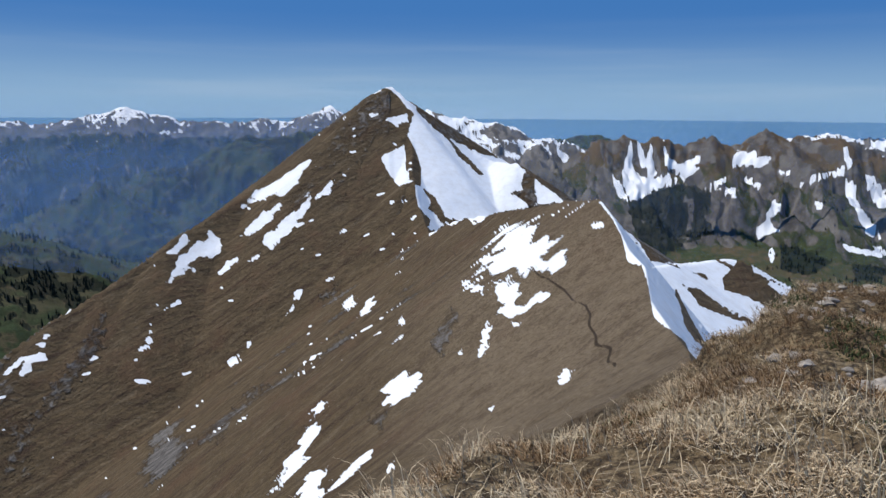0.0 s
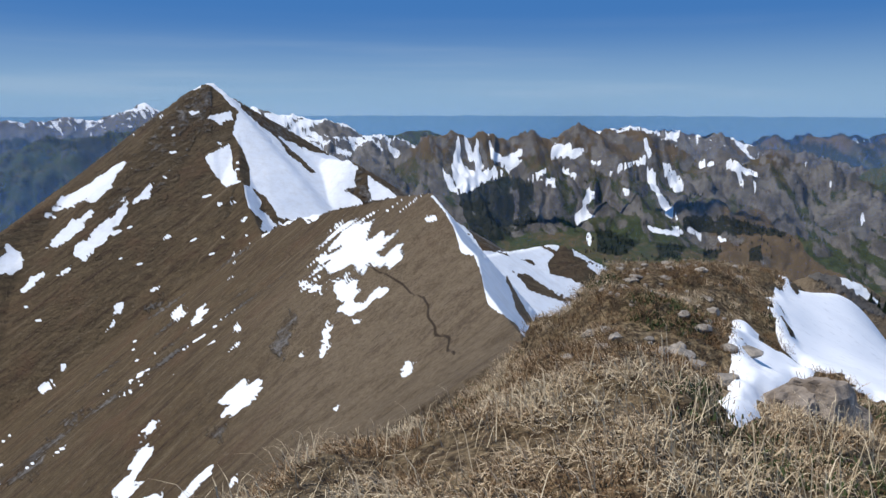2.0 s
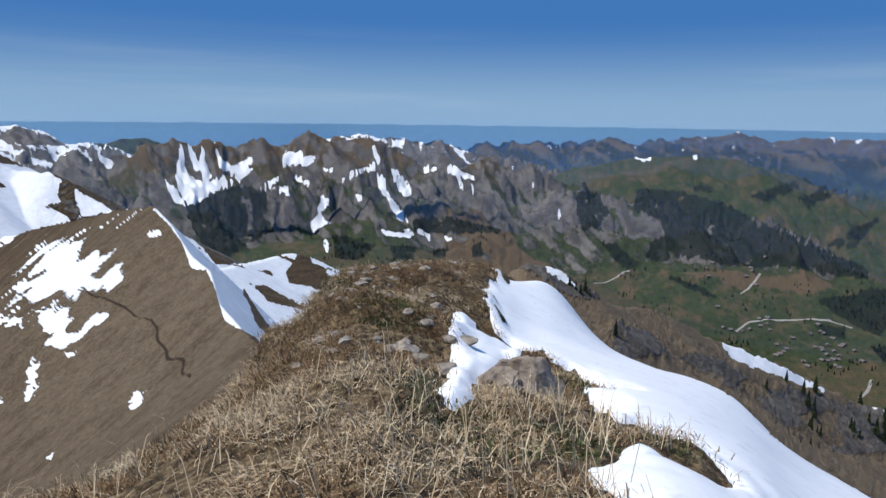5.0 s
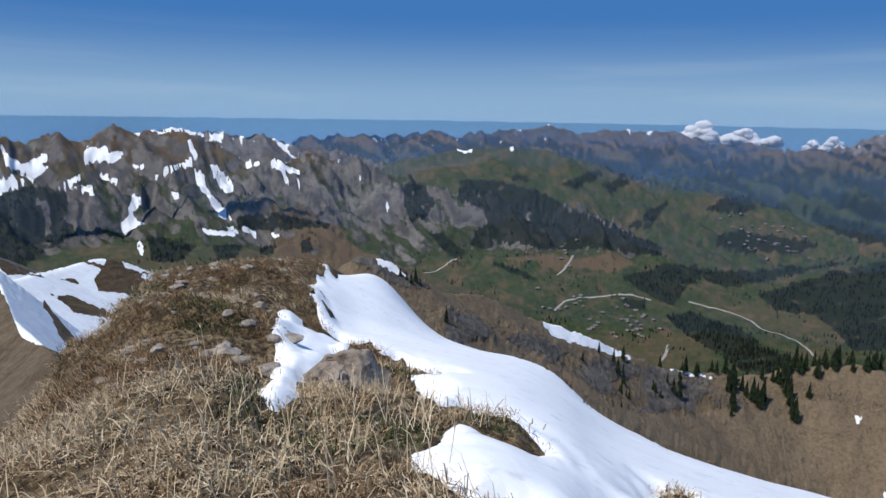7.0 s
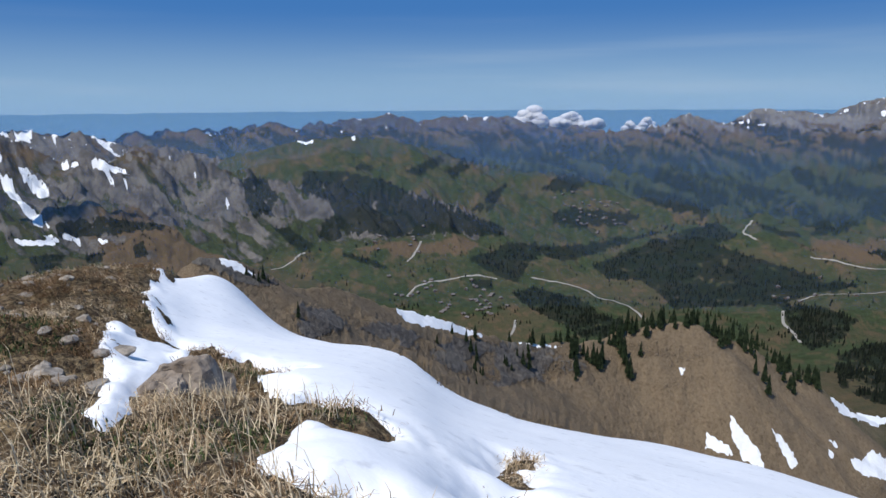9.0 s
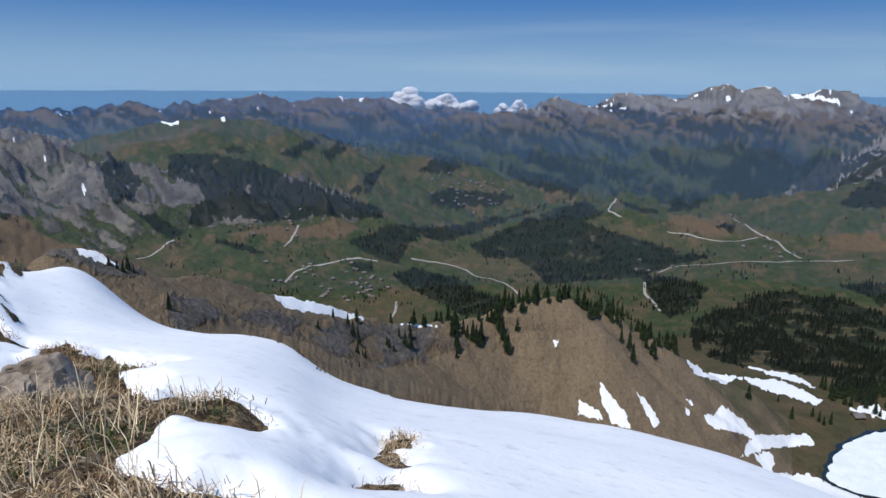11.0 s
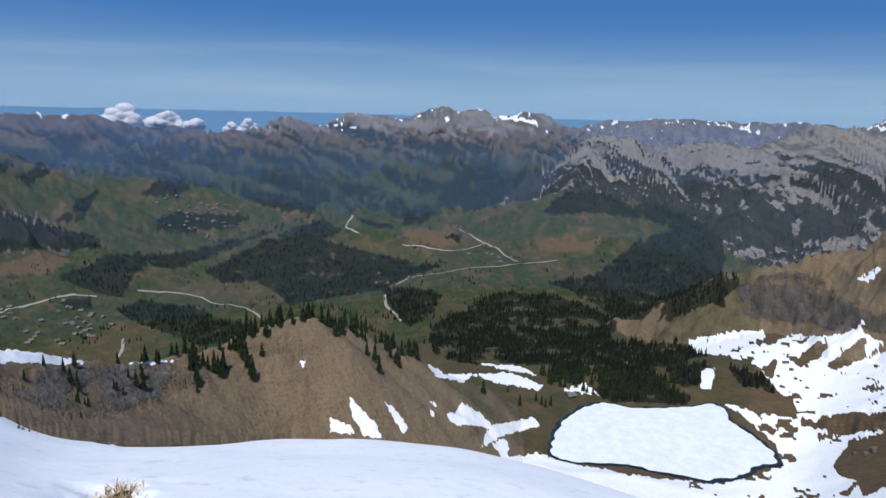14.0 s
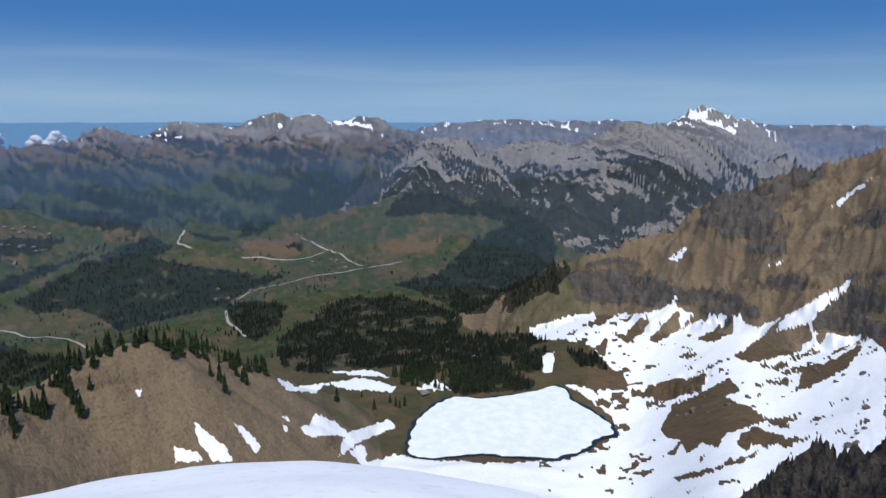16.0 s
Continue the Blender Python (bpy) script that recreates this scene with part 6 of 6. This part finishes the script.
for mat, pick, label in ((STRAW_PALE, tone > 0.22, "pale bleached dead grass matted over the summit"),
                         (STRAW, (tone > -0.2) & (tone <= 0.22), "straw-coloured dead grass tufts covering the summit"),
                         (STRAW_RED, tone <= -0.2, "brown dead grass and heather between paler tufts")):
    k = pick & (tuft > -0.12)
    blades("dead_grass", q[k], 24, (0.07, 0.19), 0.06, 0.0028, mat, label, rng, 1.0, fall)
q = scatter(330, -66, 5, 1.5, 4.4, rng, 0.8)
blades("tall_stems", q, 5, (0.22, 0.5), 0.05, 0.0022, STRAW_PALE, "tall dry straw stems bent over the turf", rng, 0.75)
q = scatter(16000, -75, 5, 2.0, 14, rng, 0.7)
q = q[fbm(q[:, 0], q[:, 1], 1.5, 3, 67) > 0.46]
blades("green_plants", q, 20, (0.03, 0.08), 0.06, 0.005, FRESH, "fresh green shoots between dead grass tufts", rng, 0.85)


# ---------------------------------------------------------------- chalets in the valley
def chalet(seed):
    """A small alpine house: walls, a wide gable roof, windows and a chimney."""
    thing = new("chalet")
    w, d, h = 5.0, 6.0, 4.5
    bm = bmesh.new()
    pts = [(-w, -d, 0), (w, -d, 0), (w, d, 0), (-w, d, 0), (-w, -d, h), (w, -d, h), (w, d, h), (-w, d, h), (0, -d, h + 3), (0, d, h + 3)]
    v = [bm.verts.new(p) for p in pts]
    for f in ((0, 1, 5, 8, 4), (2, 3, 7, 9, 6), (1, 2, 6, 5), (3, 0, 4, 7), (3, 2, 1, 0)):
        bm.faces.new([v[i] for i in f])
    part("wall", bm, WALL, thing)
    for s in (-1, 1):
        bm = bmesh.new()
        a = [bm.verts.new(p) for p in ((0, -d - 1, h + 3.2), (0, d + 1, h + 3.2), (s * (w + 1.2), d + 1, h - 0.5), (s * (w + 1.2), -d - 1, h - 0.5))]
        c = [bm.verts.new(p.co + Vector((0, 0, 0.35))) for p in a]
        bm.faces.new(a), bm.faces.new(c[::-1])
        for i in range(4):
            bm.faces.new((a[i], c[i], c[(i + 1) % 4], a[(i + 1) % 4]))
        part("roof", bm, ROOF, thing)
    bm = bmesh.new()
    bmesh.ops.create_cube(bm, size=1, matrix=Matrix.Translation((1.5, 2, h + 3)) @ Matrix.Diagonal((1, 1, 2.5, 1)))
    part("chimney", bm, GRAVEL, thing)
    return thing


model = chalet(1)
rnd = random.Random(12)
towns = [(-67.0, 2010, 150, 26), (-76.2, 2960, 170, 40), (-93, 2250, 160, 7), (-63, 2150, 140, 14), (-100, 2350, 170, 6), (-60, 2500, 160, 8), (-107.6, 890, 2, 1)]
for tb, tr, spread, n in towns:
    for _ in range(n):
        a = math.radians(tb)
        x, y = -tr * math.sin(a) + rnd.gauss(0, spread * 0.5), tr * math.cos(a) + rnd.gauss(0, spread * 0.5)
        z = float(ground_z(np.array([x]), np.array([y]))[0])
        tagged(copy_thing(model, pose(x, y, z - 1.0, 0, 0, rnd.uniform(0, 360))), "small timber chalet with a grey gable roof in the meadows", "house", "chalets in the valley")
for o in (*model.children_recursive, model):
    bpy.data.objects.remove(o)


# ---------------------------------------------------------------- distance: haze and the far plain
def haze_sheet(r, low_z, high_z, alpha, b_lo=-150, b_hi=42):
    """A thin tinted sheet added far off to imitate haze: fine pleats, so that it takes the sun from every side alike.
    """
    n = int(21 * (b_hi - b_lo))
    b = np.radians(np.linspace(b_lo, b_hi, n))
    rr = r + np.where(np.arange(n) % 2 == 0, 0.5, -0.5) * r * math.radians((b_hi - b_lo) / n)
    x, y = -rr * np.sin(b), rr * np.cos(b)
    zs = np.array([low_z, high_z])
    ob, _ = grid_mesh("haze", np.repeat(x[:, None], 2, 1), np.repeat(y[:, None], 2, 1), np.repeat(zs[None], n, 0))
    ob.data.polygons.foreach_set("use_smooth", np.zeros(len(ob.data.polygons), bool))
    m, nt, bsdf = material("haze")
    nt.nodes.remove(bsdf)
    out = nt.nodes["Material Output"]
    z = nt.nodes.new("ShaderNodeSeparateXYZ")
    nt.links.new(coords(nt), z.inputs[0])
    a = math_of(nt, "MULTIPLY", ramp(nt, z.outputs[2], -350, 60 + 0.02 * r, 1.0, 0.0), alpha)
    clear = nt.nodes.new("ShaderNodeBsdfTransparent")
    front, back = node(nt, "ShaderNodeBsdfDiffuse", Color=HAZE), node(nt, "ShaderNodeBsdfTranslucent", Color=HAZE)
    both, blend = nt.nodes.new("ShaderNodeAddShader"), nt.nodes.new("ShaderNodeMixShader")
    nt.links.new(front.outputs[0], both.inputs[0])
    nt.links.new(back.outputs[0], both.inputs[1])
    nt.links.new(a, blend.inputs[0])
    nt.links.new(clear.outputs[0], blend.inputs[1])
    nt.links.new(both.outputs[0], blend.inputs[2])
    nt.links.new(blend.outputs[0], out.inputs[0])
    ob.data.materials.append(m)
    return tagged(ob, "thin see-through blue sheet standing in for haze in the far valleys", "haze", kind="structure")


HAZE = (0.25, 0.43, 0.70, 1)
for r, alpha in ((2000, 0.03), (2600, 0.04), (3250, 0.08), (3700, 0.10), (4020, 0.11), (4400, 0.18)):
    haze_sheet(r, -760, 330, alpha)

def cloud(b, r, z, width, seed):
    """A small heaped cloud: overlapping puffs with a flat foot, one mesh."""
    rnd = random.Random(seed)
    bm = bmesh.new()
    for k in range(70):
        u = rnd.uniform(-1, 1)
        s = width * rnd.uniform(0.05, 0.11)
        rise = 110 * (1 - abs(u) ** 1.6) * (0.55 + 0.45 * math.sin(5 * u + seed)) * rnd.uniform(0, 1) ** 0.7
        m = Matrix.Translation((u * width / 2, rnd.uniform(-0.1, 0.1) * width, rise)) @ Matrix.Diagonal((s * 1.3, s, s * 0.75, 1))
        bmesh.ops.create_icosphere(bm, subdivisions=3, radius=1, matrix=m)
    for v in bm.verts:
        v.co += v.normal * 6 * noise.fractal(v.co * 0.05, 0.7, 2.0, 4)
    for f in bm.faces:
        f.smooth = True
    me = bpy.data.meshes.new("cloud")
    bm.to_mesh(me)
    bm.free()
    me.materials.append(CLOUD)
    a = math.radians(b)
    ob = new("cloud", me)
    ob.matrix_world = pose(-r * math.sin(a), r * math.cos(a), z, 0, 0, b)
    return tagged(ob, "small white heaped cloud over the distant ranges", "cloud", "clouds at the horizon")


CLOUD, nt, bsdf = material("cloud")
lit, through_it, half = node(nt, "ShaderNodeBsdfDiffuse", Color=(0.95, 0.95, 0.96, 1)), node(nt, "ShaderNodeBsdfTranslucent", Color=(0.93, 0.94, 0.96, 1)), nt.nodes.new("ShaderNodeMixShader")
nt.links.new(lit.outputs[0], half.inputs[1])
nt.links.new(through_it.outputs[0], half.inputs[2])
thin = nt.nodes.new("ShaderNodeMixShader")
thin.inputs[0].default_value = 0.9
nt.links.new(half.outputs[0], thin.inputs[2])
nt.links.new(nt.nodes.new("ShaderNodeBsdfTransparent").outputs[0], thin.inputs[1])
nt.links.new(thin.outputs[0], nt.nodes["Material Output"].inputs[0])
for i, (b, r, el, width) in enumerate(((-71.2, 4860, -1.9, 430), (-74.6, 4870, -2.1, 330), (-64.0, 4880, -2.2, 120), (-79.5, 4880, -2.4, 220), (-112.0, 4870, -1.6, 110))):
    cloud(b, r, r * math.tan(math.radians(el)), width, 40 + i)

# two more sheets stand in for thicker haze in the deep valley to the west
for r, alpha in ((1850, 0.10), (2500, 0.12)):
    haze_sheet(r, -760, 330, alpha, 2, 42)

# the far plain below the horizon: a wall whose blue glow imitates haze
n = 200
b = np.radians(np.linspace(-150, 42, n))
x, y = -4930 * np.sin(b), 4930 * np.cos(b)
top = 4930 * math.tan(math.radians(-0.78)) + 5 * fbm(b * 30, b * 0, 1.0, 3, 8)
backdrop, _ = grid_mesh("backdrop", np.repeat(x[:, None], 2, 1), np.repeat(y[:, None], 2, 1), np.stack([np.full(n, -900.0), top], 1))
tagged(backdrop, "glowing blue backdrop wall standing in for the hazy plain at the horizon", "distance", kind="structure")
m, nt, bsdf = material("far_plain_glow")
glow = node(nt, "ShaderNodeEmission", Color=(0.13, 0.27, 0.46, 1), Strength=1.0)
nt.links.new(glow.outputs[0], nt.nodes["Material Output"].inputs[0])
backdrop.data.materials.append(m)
